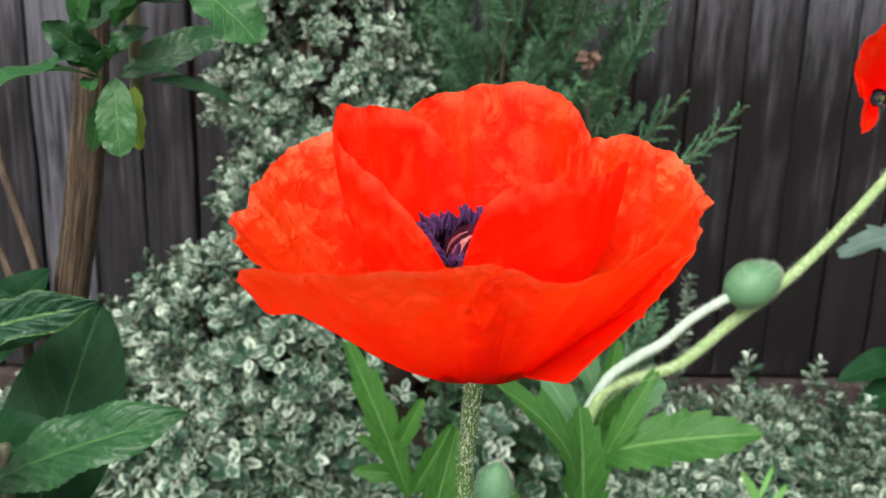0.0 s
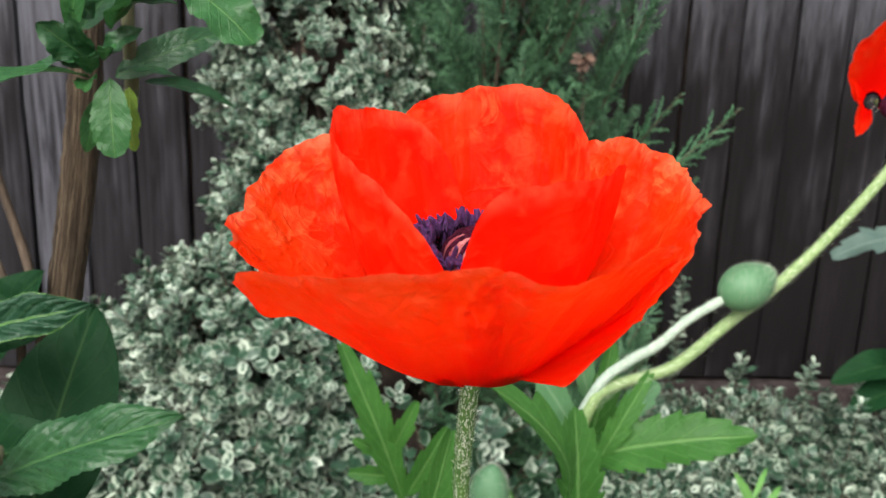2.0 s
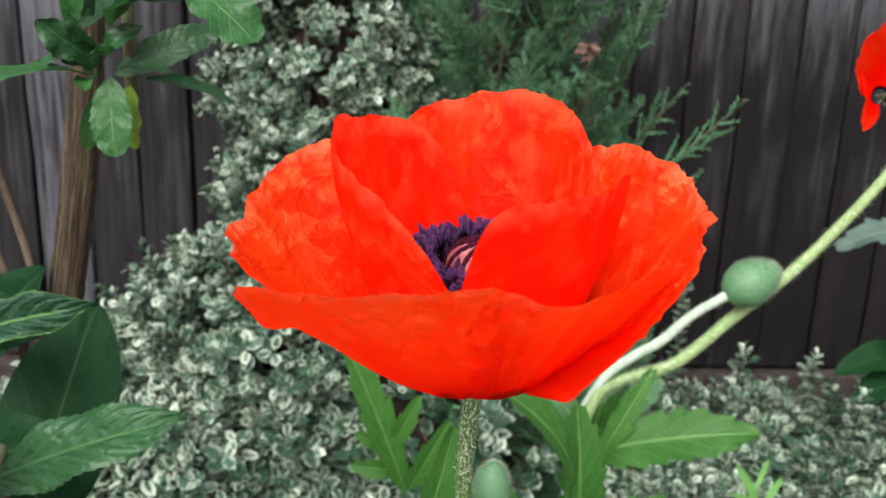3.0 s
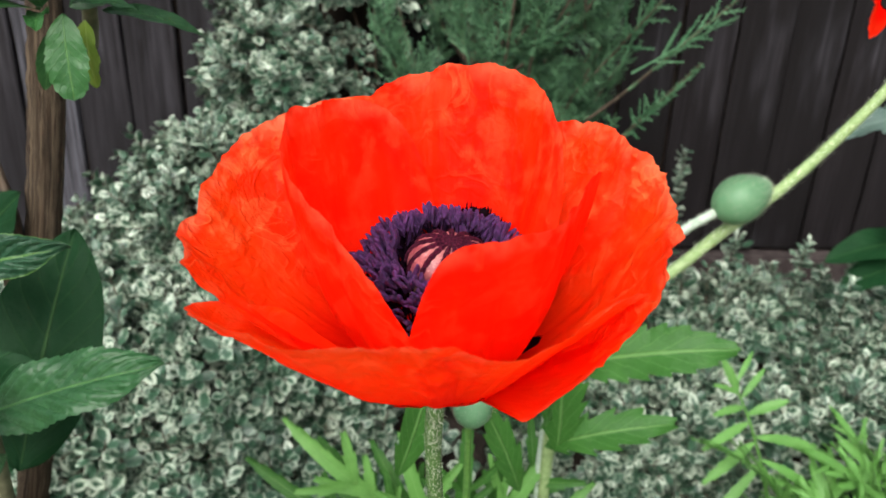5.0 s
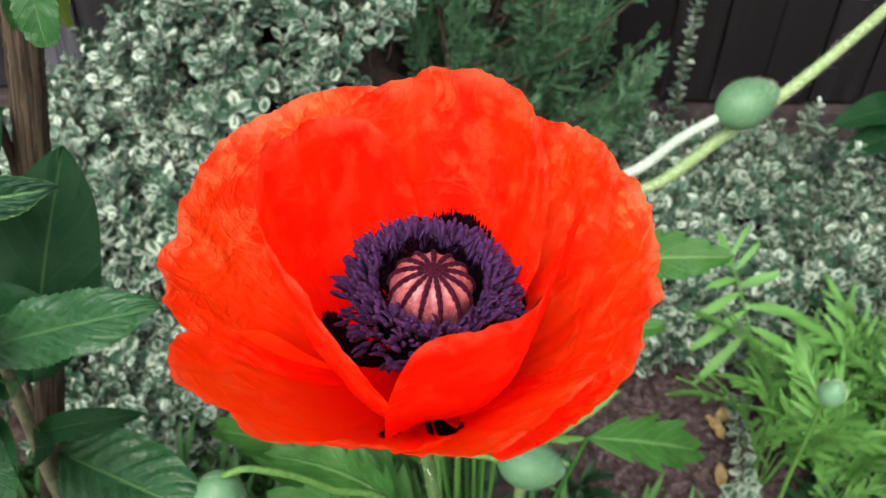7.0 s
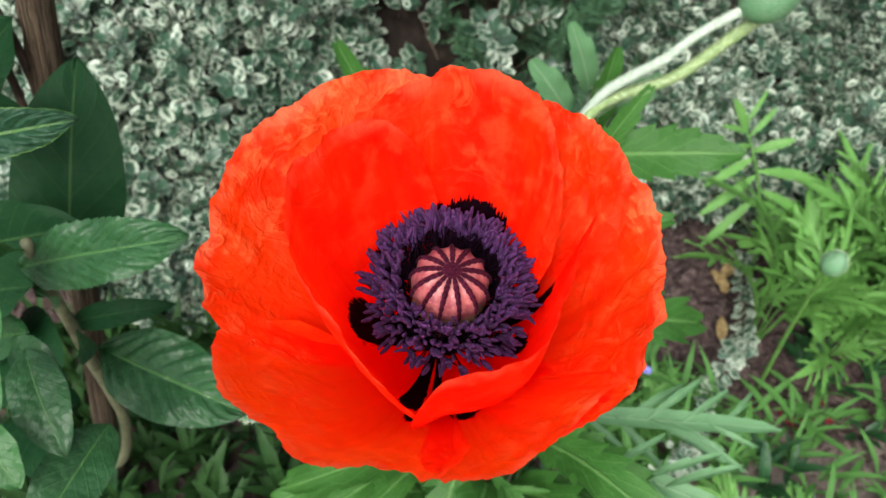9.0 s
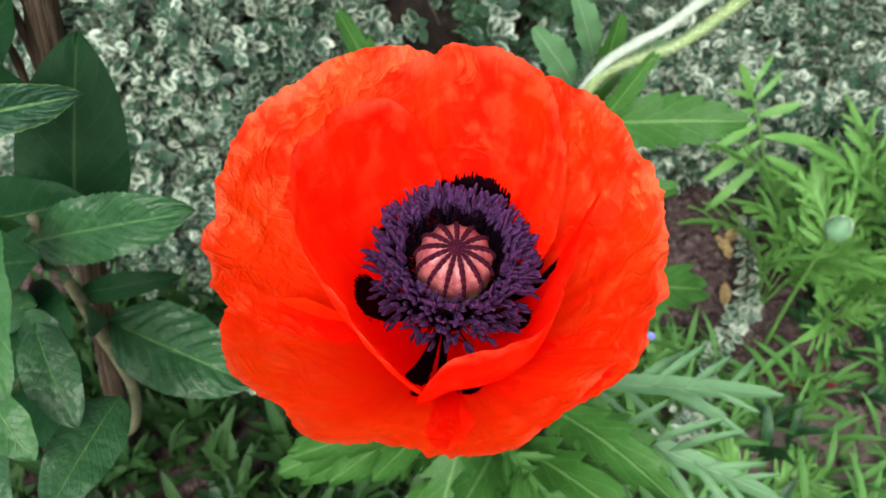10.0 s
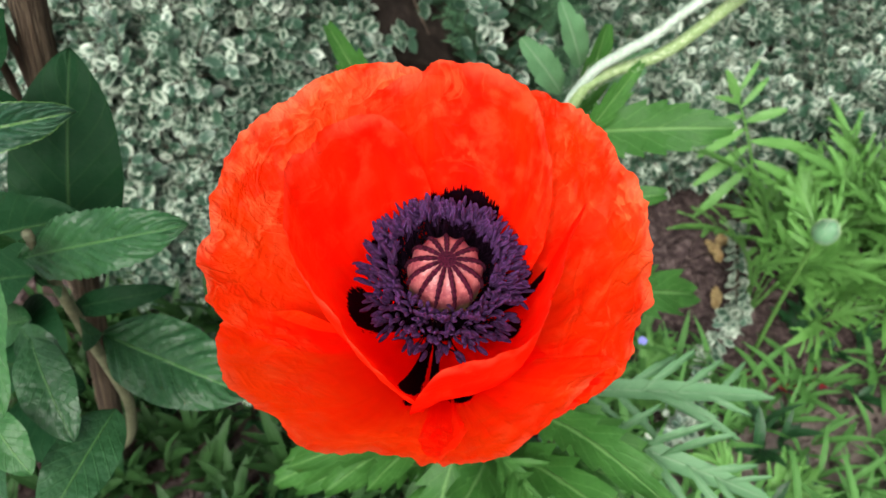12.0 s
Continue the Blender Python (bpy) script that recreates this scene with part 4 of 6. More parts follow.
hairs("stem_hair", LONG_STEM[3:], (0.0042, 0.0040, 0.0042, 0.0044, 0.0042, 0.004, 0.0038, 0.0038, 0.004), clump, 1800, 0.0035, 4, lift=1.0, n=80, thick=0.00012)
BUD_STEM = ((0.088, 0.50, 0.40), (0.098, 0.502, 0.58), (0.113, 0.503, 0.632), (0.135, 0.507, 0.651), (0.155, 0.512, 0.661), (0.176, 0.519, 0.677), (0.203, 0.526, 0.691))
tube("bud_stem", BUD_STEM, (0.004, 0.0038, 0.0036, 0.0036, 0.0035, 0.0033, 0.0033), WHITE_STEM, clump, 10, 40, 0.02, 5, "whitish hairy bud stem")
hairs("stem_hair", BUD_STEM[1:], (0.0038, 0.0036, 0.0036, 0.0035, 0.0033, 0.0033), clump, 900, 0.003, 6, lift=1.0, n=60, thick=0.00012)
bud("bud", clump, (0.200, 0.525, 0.690), (0.040, 0.008, 0.020), 0.0425, 0.0164, BUD, "green egg-shaped bud with fine white hairs", 900, 7)

for b, t, w, up, kw in (
    ((0.097, 0.514, 0.570), (0.2125, 0.472, 0.6165), 0.044, (-0.25, -0.60, 0.75), dict(teeth=9, tooth=0.34, bend=0.07, fold=0.22, droop=0.05, belly=0.2, wave=0.05)),
    ((0.090, 0.475, 0.530), (0.170, 0.455, 0.568), 0.034, (-0.1, -0.6, 0.8), dict(teeth=5, bend=0.08, fold=0.25, droop=0.08, wave=0.05)),
    ((0.112, 0.530, 0.565), (0.1285, 0.537, 0.653), 0.030, (0.35, -1, 0.2), dict(teeth=4, bend=0.05, fold=0.3, tooth=0.25)),
    ((0.112, 0.50, 0.57), (0.150, 0.51, 0.640), 0.020, (-0.2, -1, 0.4), dict(teeth=4, bend=0.05, fold=0.3, tooth=0.5)),
    ((0.098, 0.47, 0.53), (0.093, 0.475, 0.632), 0.038, (0.25, -1, 0.2), dict(teeth=7, bend=0.06, fold=0.3, tooth=0.42)),
    ((0.082, 0.455, 0.560), (0.034, 0.42, 0.672), 0.036, (0.75, -0.45, 0.45), dict(teeth=5, bend=0.20, fold=0.25, droop=0.04, tooth=0.5)),
    ((0.070, 0.44, 0.52), (0.040, 0.43, 0.602), 0.024, (0.4, -0.9, 0.3), dict(teeth=4, bend=0.06, fold=0.25, tooth=0.45)),
    ((-0.0197, 0.5489, 0.5157), (-0.0667, 0.5489, 0.6442), 0.0312, (0.5, -1, 0.3), dict(teeth=5, bend=0.05, fold=0.3, tooth=0.45)),
    ((-0.0306, 0.5489, 0.5563), (-0.0102, 0.5424, 0.6032), 0.0169, (0.1, -1, 0.4), dict(teeth=3, bend=0.06, fold=0.3, tooth=0.25)),
    ((-0.0184, 0.5489, 0.5205), (0.0123, 0.5424, 0.5827), 0.0208, (0.1, -1, 0.4), dict(teeth=3, bend=0.06, fold=0.3, tooth=0.25)),
    ((-0.0349, 0.5489, 0.5563), (-0.0581, 0.5424, 0.5715), 0.0130, (0.1, -1, 0.4), dict(teeth=3, bend=0.06, fold=0.3, tooth=0.25)),
    ((-0.0271, 0.5489, 0.5373), (-0.0618, 0.5424, 0.5443), 0.0169, (0.1, -1, 0.4), dict(teeth=3, bend=0.06, fold=0.3, tooth=0.25)),
    ((-0.0474, 0.5489, 0.6024), (-0.0552, 0.5424, 0.6097), 0.0078, (0.1, -1, 0.4), dict(teeth=3, bend=0.06, fold=0.3, tooth=0.25)),
    ((-0.010, 0.40, 0.565), (0.012, 0.40, 0.651), 0.024, (0.3, -1, 0.3), dict(teeth=3, bend=0.05, fold=0.3, tooth=0.4)),
):
    toothed("leaf", clump, POPPY_LEAF, b, t, w, up=up, **kw)
for b, t, w in (((0.106, 0.550, 0.580), (0.071, 0.550, 0.632), 0.026), ((0.119, 0.555, 0.600), (0.097, 0.555, 0.660), 0.024), ((0.135, 0.545, 0.590), (0.172, 0.560, 0.612), 0.024)):
    toothed("leaf", clump, GREY_LEAF, b, t, w, 4, 0.22, up=(0.3, -0.8, 0.5), bend=0.06, fold=0.25, wave=0.04)
for k, (x, z) in enumerate(((-0.096, 0.525), (-0.073, 0.500), (-0.034, 0.489), (-0.013, 0.511), (0.038, 0.520), (0.074, 0.490), (0.098, 0.503), (-0.130, 0.481), (0.118, 0.525), (0.161, 0.447), (0.01, 0.47), (-0.06, 0.45), (0.13, 0.47))):
    foot = (0.03 + 0.3 * (x - 0.03), 0.50, z - 0.10 + 0.1 * abs(x - 0.03))
    pieces = pinnate_data(foot, (x, 0.50 + 0.012 * (k % 3), z), 0.055, up=(0.2 * (k % 3 - 1), -0.8, 0.6), bend=0.08, pairs=3, seed=700 + k, droop=0.05, narrow=0.27, end=0.62, blade=0.24)
    pieces.append(tube_data(((0.06, 0.50, GROUND), foot), (0.0026, 0.0018), 5, 4))
    merged("leaf", pieces, FINE_LEAF if k % 3 == 0 else POPPY_LEAF, clump, True)

SECOND = np.array((0.3135, 0.580, 0.8235))
second = thing("poppy_flower", SECOND, "drooping scarlet poppy losing its petals", "poppy")
SECOND_TURN = Matrix(((1, 0, 0), (0, 0, -1), (0, 1, 0)))
petal("petal", second, ((40, 0.046, 0.020), (66, 0.054, 0.022), (90, 0.058, 0.022), (105, 0.052, 0.020), (122, 0.043, 0.016), (138, 0.031, 0.010), (160, 0.018, 0.004), (178, 0.014, 0.002)),
      0.6, 0.4, 1.2, (), 21, 26, 40, middle=SECOND, turn=SECOND_TURN, foot=(0.012, 0.0))
petal("petal", second, ((140, 0.024, 0.008), (160, 0.0165, 0.007), (185, 0.0125, 0.006), (212, 0.0150, 0.006), (238, 0.0225, 0.005), (252, 0.0250, 0.003), (268, 0.0190, 0.001), (282, 0.015, 0.0)), 0.7, 0.4, 1.0, (), 22, 24, 40, middle=SECOND, turn=SECOND_TURN, foot=(0.008, 0.0))
petal("petal", second, ((-40, 0.030, 0.02), (-10, 0.045, 0.022), (20, 0.048, 0.020), (45, 0.046, 0.020)), 0.6, 0.4, 1.2, (), 23, 26, 34, middle=SECOND, turn=SECOND_TURN, foot=(0.012, 0.0))
v, f, u = bud_data(SECOND + np.array((0.009, -0.002, -0.001)), (0.2, -1, -0.1), 0.020, 0.0095)
solid("seed_pod", v, f, STIGMA, second, u, "dark seed pod")


# ---------------------------------------------------------------- broad-leaved shrub with a woody stem
shrub = thing("broadleaf_shrub", (-0.40, 0.524, GROUND), "broad-leaved green shrub with a thick brown woody stem", "shrub")
WOOD = ((-0.387, 0.475, GROUND - 0.03), (-0.332, 0.472, 0.26), (-0.287, 0.470, 0.444), (-0.260, 0.470, 0.55), (-0.231, 0.470, 0.685), (-0.211, 0.470, 0.782), (-0.197, 0.468, 0.872), (-0.186, 0.462, 0.98))
tube("woody_stem", WOOD, (0.0125, 0.0112, 0.0108, 0.0105, 0.0103, 0.0100, 0.0088, 0.0065), BARK, shrub, 20, 150, 0.04, 3, "brown bark-covered upright stem")
tube("side_shoot", ((-0.400, 0.50, GROUND), (-0.30, 0.42, 0.25), (-0.226, 0.36, 0.44), (-0.214, 0.348, 0.55), (-0.208, 0.342, 0.62), (-0.203, 0.338, 0.67)), (0.006, 0.005, 0.0042, 0.0038, 0.0034, 0.003), GREEN_TWIG, shrub, 8, 40, 0.03, 4)
tube("side_shoot", ((-0.172, 0.446, 0.81), (-0.150, 0.40, 0.835), (-0.140, 0.375, 0.87), (-0.132, 0.37, 0.93)), (0.004, 0.0035, 0.003, 0.002), GREEN_TWIG, shrub, 8, 20, 0.03, 5)
tube("side_shoot", ((-0.40, 0.56, GROUND), (-0.30, 0.50, 0.45), (-0.245, 0.47, 0.67), (-0.262, 0.47, 0.79), (-0.277, 0.47, 0.90)), (0.004, 0.0036, 0.003, 0.0025, 0.002), TWIG, shrub, 8, 30, 0.03, 6)
tube("side_shoot", ((-0.41, 0.58, GROUND), (-0.31, 0.50, 0.5), (-0.258, 0.47, 0.66), (-0.272, 0.47, 0.75)), (0.004, 0.0034, 0.0028, 0.002), TWIG, shrub, 8, 30, 0.03, 7)

L, M, D, Y = SHRUB_LEAF, SHRUB_LIGHT, SHRUB_DARK, YELLOW_LEAF
for material, b, t, w, up, kw in (
    # the large leaf that reaches over the flower bed
    (L, (-0.213, 0.337, 0.650), (-0.108, 0.322, 0.6945), 0.036, (-0.25, -0.62, 0.75), dict(bend=0.05, fold=0.12, wave=0.07, pucker=0.085, tooth=0.08, teeth=20, nu=80, nv=21)),
    # crinkled leaf with a rolled edge
    (CRINKLED_LEAF, (-0.252, 0.365, 0.708), (-0.160, 0.362, 0.7325), 0.026, (0.0, -0.75, 0.6), dict(bend=0.05, fold=0.30, wave=0.13, pucker=0.20, nu=90, nv=23, tooth=0.05, teeth=18)),
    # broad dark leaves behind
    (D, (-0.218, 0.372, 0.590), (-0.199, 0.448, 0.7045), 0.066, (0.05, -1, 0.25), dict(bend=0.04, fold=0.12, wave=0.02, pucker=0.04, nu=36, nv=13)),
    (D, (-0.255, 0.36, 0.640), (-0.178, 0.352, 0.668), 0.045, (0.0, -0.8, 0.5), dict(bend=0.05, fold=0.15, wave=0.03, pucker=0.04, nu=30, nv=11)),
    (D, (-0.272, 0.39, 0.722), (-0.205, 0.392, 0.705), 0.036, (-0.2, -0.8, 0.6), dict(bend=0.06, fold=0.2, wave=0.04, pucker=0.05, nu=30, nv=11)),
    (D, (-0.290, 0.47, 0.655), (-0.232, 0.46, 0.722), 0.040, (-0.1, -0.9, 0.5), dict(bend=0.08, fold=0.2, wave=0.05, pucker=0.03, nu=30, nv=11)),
    # tuft at the top of the stem
    (M, (-0.1455, 0.362, 0.840), (-0.1425, 0.353, 0.8055), 0.0190, (0.1, -1, 0.15), dict(bend=0.04, fold=0.16, wave=0.03, tooth=0.12, teeth=9, nu=40, nv=13, pucker=0.012, blunt=1.5)),
    (M, (-0.159, 0.372, 0.840), (-0.190, 0.318, 0.8285), 0.019, (-0.1, -0.35, 1), dict(bend=0.12, fold=0.3, wave=0.04, tooth=0.1, teeth=9, nu=30)),
    (L, (-0.150, 0.380, 0.840), (-0.104, 0.405, 0.862), 0.018, (0.3, -0.9, 0.5), dict(bend=0.06, fold=0.2, wave=0.03, tooth=0.1, teeth=9, nu=30)),
    (M, (-0.112, 0.360, 0.882), (-0.0765, 0.348, 0.8555), 0.025, (0.35, -0.75, 0.5), dict(bend=0.10, fold=0.12, wave=0.08, tooth=0.12, teeth=7, nu=36, nv=11, blunt=1.9)),
    (M, (-0.146, 0.368, 0.866), (-0.110, 0.352, 0.872), 0.013, (0.1, -0.4, 0.9), dict(bend=0.10, fold=0.2, wave=0.06, tooth=0.1, teeth=7, nu=28)),
    (L, (-0.152, 0.372, 0.850), (-0.132, 0.372, 0.862), 0.010, (0.2, -0.8, 0.5), dict(bend=0.1, fold=0.4, wave=0.1, nu=20)),
    (M, (-0.150, 0.370, 0.848), (-0.138, 0.350, 0.853), 0.008, (0.2, -0.6, 0.8), dict(bend=0.1, fold=0.4, wave=0.1, nu=20)),
    (L, (-0.156, 0.374, 0.852), (-0.160, 0.360, 0.868), 0.009, (-0.2, -0.8, 0.5), dict(bend=0.1, fold=0.4, wave=0.1, nu=20)),
    (M, (-0.160, 0.376, 0.838), (-0.153, 0.352, 0.834), 0.010, (0.0, -0.6, 0.8), dict(bend=0.1, fold=0.3, wave=0.1, nu=20)),
    (L, (-0.146, 0.374, 0.843), (-0.118, 0.372, 0.841), 0.006, (0.0, -0.5, 0.9), dict(bend=0.08, fold=0.3, wave=0.1, nu=20)),
    (L, (-0.156, 0.376, 0.866), (-0.172, 0.37, 0.884), 0.012, (0.2, -0.8, 0.5), dict(bend=0.1, fold=0.3, wave=0.1, nu=20)),
    (M, (-0.145, 0.368, 0.862), (-0.108, 0.340, 0.878), 0.020, (0.3, -0.5, 0.8), dict(bend=0.10, fold=0.2, wave=0.05, tooth=0.1, teeth=9, nu=30)),
    (L, (-0.158, 0.378, 0.846), (-0.175, 0.360, 0.864), 0.018, (-0.2, -0.9, 0.4), dict(bend=0.08, fold=0.25, wave=0.08, tooth=0.12, teeth=7, nu=28)),
    (L, (-0.158, 0.378, 0.846), (-0.176, 0.358, 0.8445), 0.012, (0, -0.5, 0.9), dict(bend=0.1, fold=0.3, wave=0.08, tooth=0.12, teeth=6, nu=24)),
    (L, (-0.155, 0.366, 0.842), (-0.148, 0.345, 0.850), 0.011, (0, -0.5, 0.9), dict(bend=0.1, fold=0.3, wave=0.08, nu=20)),
    (L, (-0.138, 0.385, 0.838), (-0.100, 0.405, 0.824), 0.009, (0.1, -0.6, 0.8), dict(bend=0.1, fold=0.3, wave=0.04, nu=24)),
    (Y, (-0.141, 0.373, 0.836), (-0.141, 0.374, 0.806), 0.014, (-0.4, -1, 0.1), dict(bend=0.05, fold=0.2, wave=0.05, tooth=0.1, teeth=7, nu=26)),
    (M, (-0.157, 0.374, 0.830), (-0.163, 0.371, 0.8055), 0.011, (0.6, -1, 0.1), dict(bend=0.05, fold=0.2, wave=0.05, tooth=0.1, teeth=7, nu=26)),
    (M, (-0.165, 0.372, 0.86), (-0.150, 0.36, 0.90), 0.012, (0, -1, 0.2), dict(bend=0.05, fold=0.3, nu=20)),
    (L, (-0.168, 0.39, 0.862), (-0.140, 0.385, 0.888), 0.014, (0, -1, 0.3), dict(bend=0.05, fold=0.3, nu=20)),
    (M, (-0.226, 0.34, 0.825), (-0.190, 0.322, 0.838), 0.016, (0, -0.8, 0.6), dict(bend=0.1, fold=0.2, nu=24)),
    (M, (-0.235, 0.34, 0.88), (-0.196, 0.33, 0.868), 0.016, (0, -0.8, 0.6), dict(bend=0.1, fold=0.2, nu=24)),
    # lower leaves
    (L, (-0.200, 0.345, 0.560), (-0.100, 0.300, 0.562), 0.052, (0.0, -0.45, 0.9), dict(bend=0.05, fold=0.12, wave=0.05, pucker=0.085, nu=70, nv=21)),
    (M, (-0.212, 0.320, 0.690), (-0.1885, 0.240, 0.655), 0.040, (-0.3, -0.35, 0.9), dict(bend=0.10, fold=0.15, wave=0.03, pucker=0.03, nu=34, nv=13, tooth=0.05, teeth=16)),
    (L, (-0.206, 0.300, 0.628), (-0.176, 0.250, 0.607), 0.030, (0.1, -0.5, 0.85), dict(bend=0.08, fold=0.15, wave=0.03, pucker=0.04, nu=28, nv=11)),
    (L, (-0.165, 0.275, 0.595), (-0.182, 0.205, 0.600), 0.034, (0.15, -0.5, 0.85), dict(bend=0.06, fold=0.2, wave=0.03, pucker=0.03, nu=30, nv=11)),
    (M, (-0.212, 0.255, 0.632), (-0.187, 0.228, 0.617), 0.022, (0.1, -0.4, 0.9), dict(bend=0.1, fold=0.2, wave=0.05, nu=26)),
    (L, (-0.225, 0.318, 0.610), (-0.188, 0.288, 0.604), 0.022, (0, -0.5, 0.9), dict(bend=0.08, fold=0.25, wave=0.05, nu=26)),
    (M, (-0.208, 0.338, 0.665), (-0.206, 0.322, 0.692), 0.012, (0.2, -0.9, 0.4), dict(bend=0.1, fold=0.35, wave=0.05, nu=20)),
    (L, (-0.212, 0.345, 0.62), (-0.192, 0.325, 0.640), 0.014, (0.2, -0.9, 0.4), dict(bend=0.1, fold=0.3, nu=20)),
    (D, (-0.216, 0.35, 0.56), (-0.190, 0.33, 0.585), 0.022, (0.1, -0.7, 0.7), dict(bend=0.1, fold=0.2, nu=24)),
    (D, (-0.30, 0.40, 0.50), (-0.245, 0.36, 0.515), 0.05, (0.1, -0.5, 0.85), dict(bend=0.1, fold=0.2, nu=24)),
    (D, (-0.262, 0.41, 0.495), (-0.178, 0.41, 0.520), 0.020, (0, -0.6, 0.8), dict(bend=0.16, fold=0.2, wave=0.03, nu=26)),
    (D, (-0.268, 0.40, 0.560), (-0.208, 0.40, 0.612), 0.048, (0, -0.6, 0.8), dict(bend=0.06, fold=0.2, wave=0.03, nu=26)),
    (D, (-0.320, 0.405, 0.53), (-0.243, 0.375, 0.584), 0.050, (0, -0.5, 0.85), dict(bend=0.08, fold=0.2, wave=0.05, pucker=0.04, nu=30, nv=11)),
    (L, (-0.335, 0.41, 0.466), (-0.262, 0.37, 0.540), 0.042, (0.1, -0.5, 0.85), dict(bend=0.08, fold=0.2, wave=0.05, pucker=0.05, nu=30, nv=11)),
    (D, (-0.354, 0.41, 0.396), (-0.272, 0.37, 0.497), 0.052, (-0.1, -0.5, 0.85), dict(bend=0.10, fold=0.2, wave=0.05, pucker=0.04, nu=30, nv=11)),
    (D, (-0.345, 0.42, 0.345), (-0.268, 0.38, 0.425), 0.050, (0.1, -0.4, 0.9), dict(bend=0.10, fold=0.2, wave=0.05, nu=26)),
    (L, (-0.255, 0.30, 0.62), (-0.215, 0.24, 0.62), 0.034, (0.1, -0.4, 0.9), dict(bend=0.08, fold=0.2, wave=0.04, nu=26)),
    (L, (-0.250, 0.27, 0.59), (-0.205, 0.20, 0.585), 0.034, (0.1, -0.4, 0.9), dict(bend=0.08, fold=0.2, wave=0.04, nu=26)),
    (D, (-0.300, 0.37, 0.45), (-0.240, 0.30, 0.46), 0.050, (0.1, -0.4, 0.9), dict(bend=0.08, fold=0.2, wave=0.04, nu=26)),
):
    leaf("leaf", shrub, material, b, t, w, up=up, **kw)


# ---------------------------------------------------------------- instanced foliage as single meshes
def place(pieces, m):
    """Moves (verts, faces, uv) pieces by a 4x4 array."""
    return [(v @ m[:3, :3].T + m[:3, 3], f, u) for v, f, u in pieces]


def frame_from(at, way, roll, size):
    z = unit(way)
    x = unit(np.cross((0.31, 0.9, 0.27) if abs(z[1]) < 0.9 else (1, 0, 0.2), z))
    y = np.cross(z, x)
    c, s = math.cos(roll), math.sin(roll)
    m = np.eye(4)
    m[:3, 0], m[:3, 1], m[:3, 2], m[:3, 3] = (c * x + s * y) * size, (c * y - s * x) * size, z * size, at
    return m


def euonymus_sprig(seed):
    """A short shoot with crossed pairs of small cupped leaves."""
    rng = np.random.default_rng(seed)
    pieces, twigs = [], []
    n = 4 + seed % 3
    for i in range(n):
        z = 0.010 * i
        size = 0.0265 * (1 - 0.10 * i) * (0.85 + 0.3 * rng.random())
        for s in (0, 1):
            a = i * 1.57 + s * 3.1416 + 0.35 * rng.normal()
            lift = 0.35 + 0.16 * i + 0.2 * rng.normal()
            d = unit((math.cos(a), math.sin(a), lift))
            b = np.array((0, 0, z)) + d * 0.002
            pieces.append(leaf_data(b, b + d * size, size * 0.62, (-d[0] * 0.4, -d[1] * 0.4, 1), -0.10, 0.18 + 0.40 * rng.random(), 0.06, nu=5, nv=3, blunt=1.3, droop=0.03 + 0.10 * rng.random(), phase=rng.random() * 6))
    v, f, u = tube_data(((0, 0, -0.03), (0.001, 0, 0.0), (0, 0.001, 0.010 * n)), (0.0012, 0.001, 0.0006), 4, 4)
    twigs.append((v, f, u))
    return pieces, twigs


SPRIGS = [euonymus_sprig(k) for k in range(9)]


# gaps with few leaves, in front of the juniper
HOLLOWS = (((-0.07, 1.2, 0.86), (0.11, 0.30, 0.25), 0.40), ((-0.13, 1.0, 0.43), (0.09, 0.30, 0.05), 0.5), ((-0.05, 1.1, 0.58), (0.09, 0.30, 0.15), 0.8), ((-0.18, 1.0, 0.52), (0.05, 0.30, 0.05), 0.75), ((0.07, 1.05, 0.34), (0.17, 0.42, 0.24), 0.96))


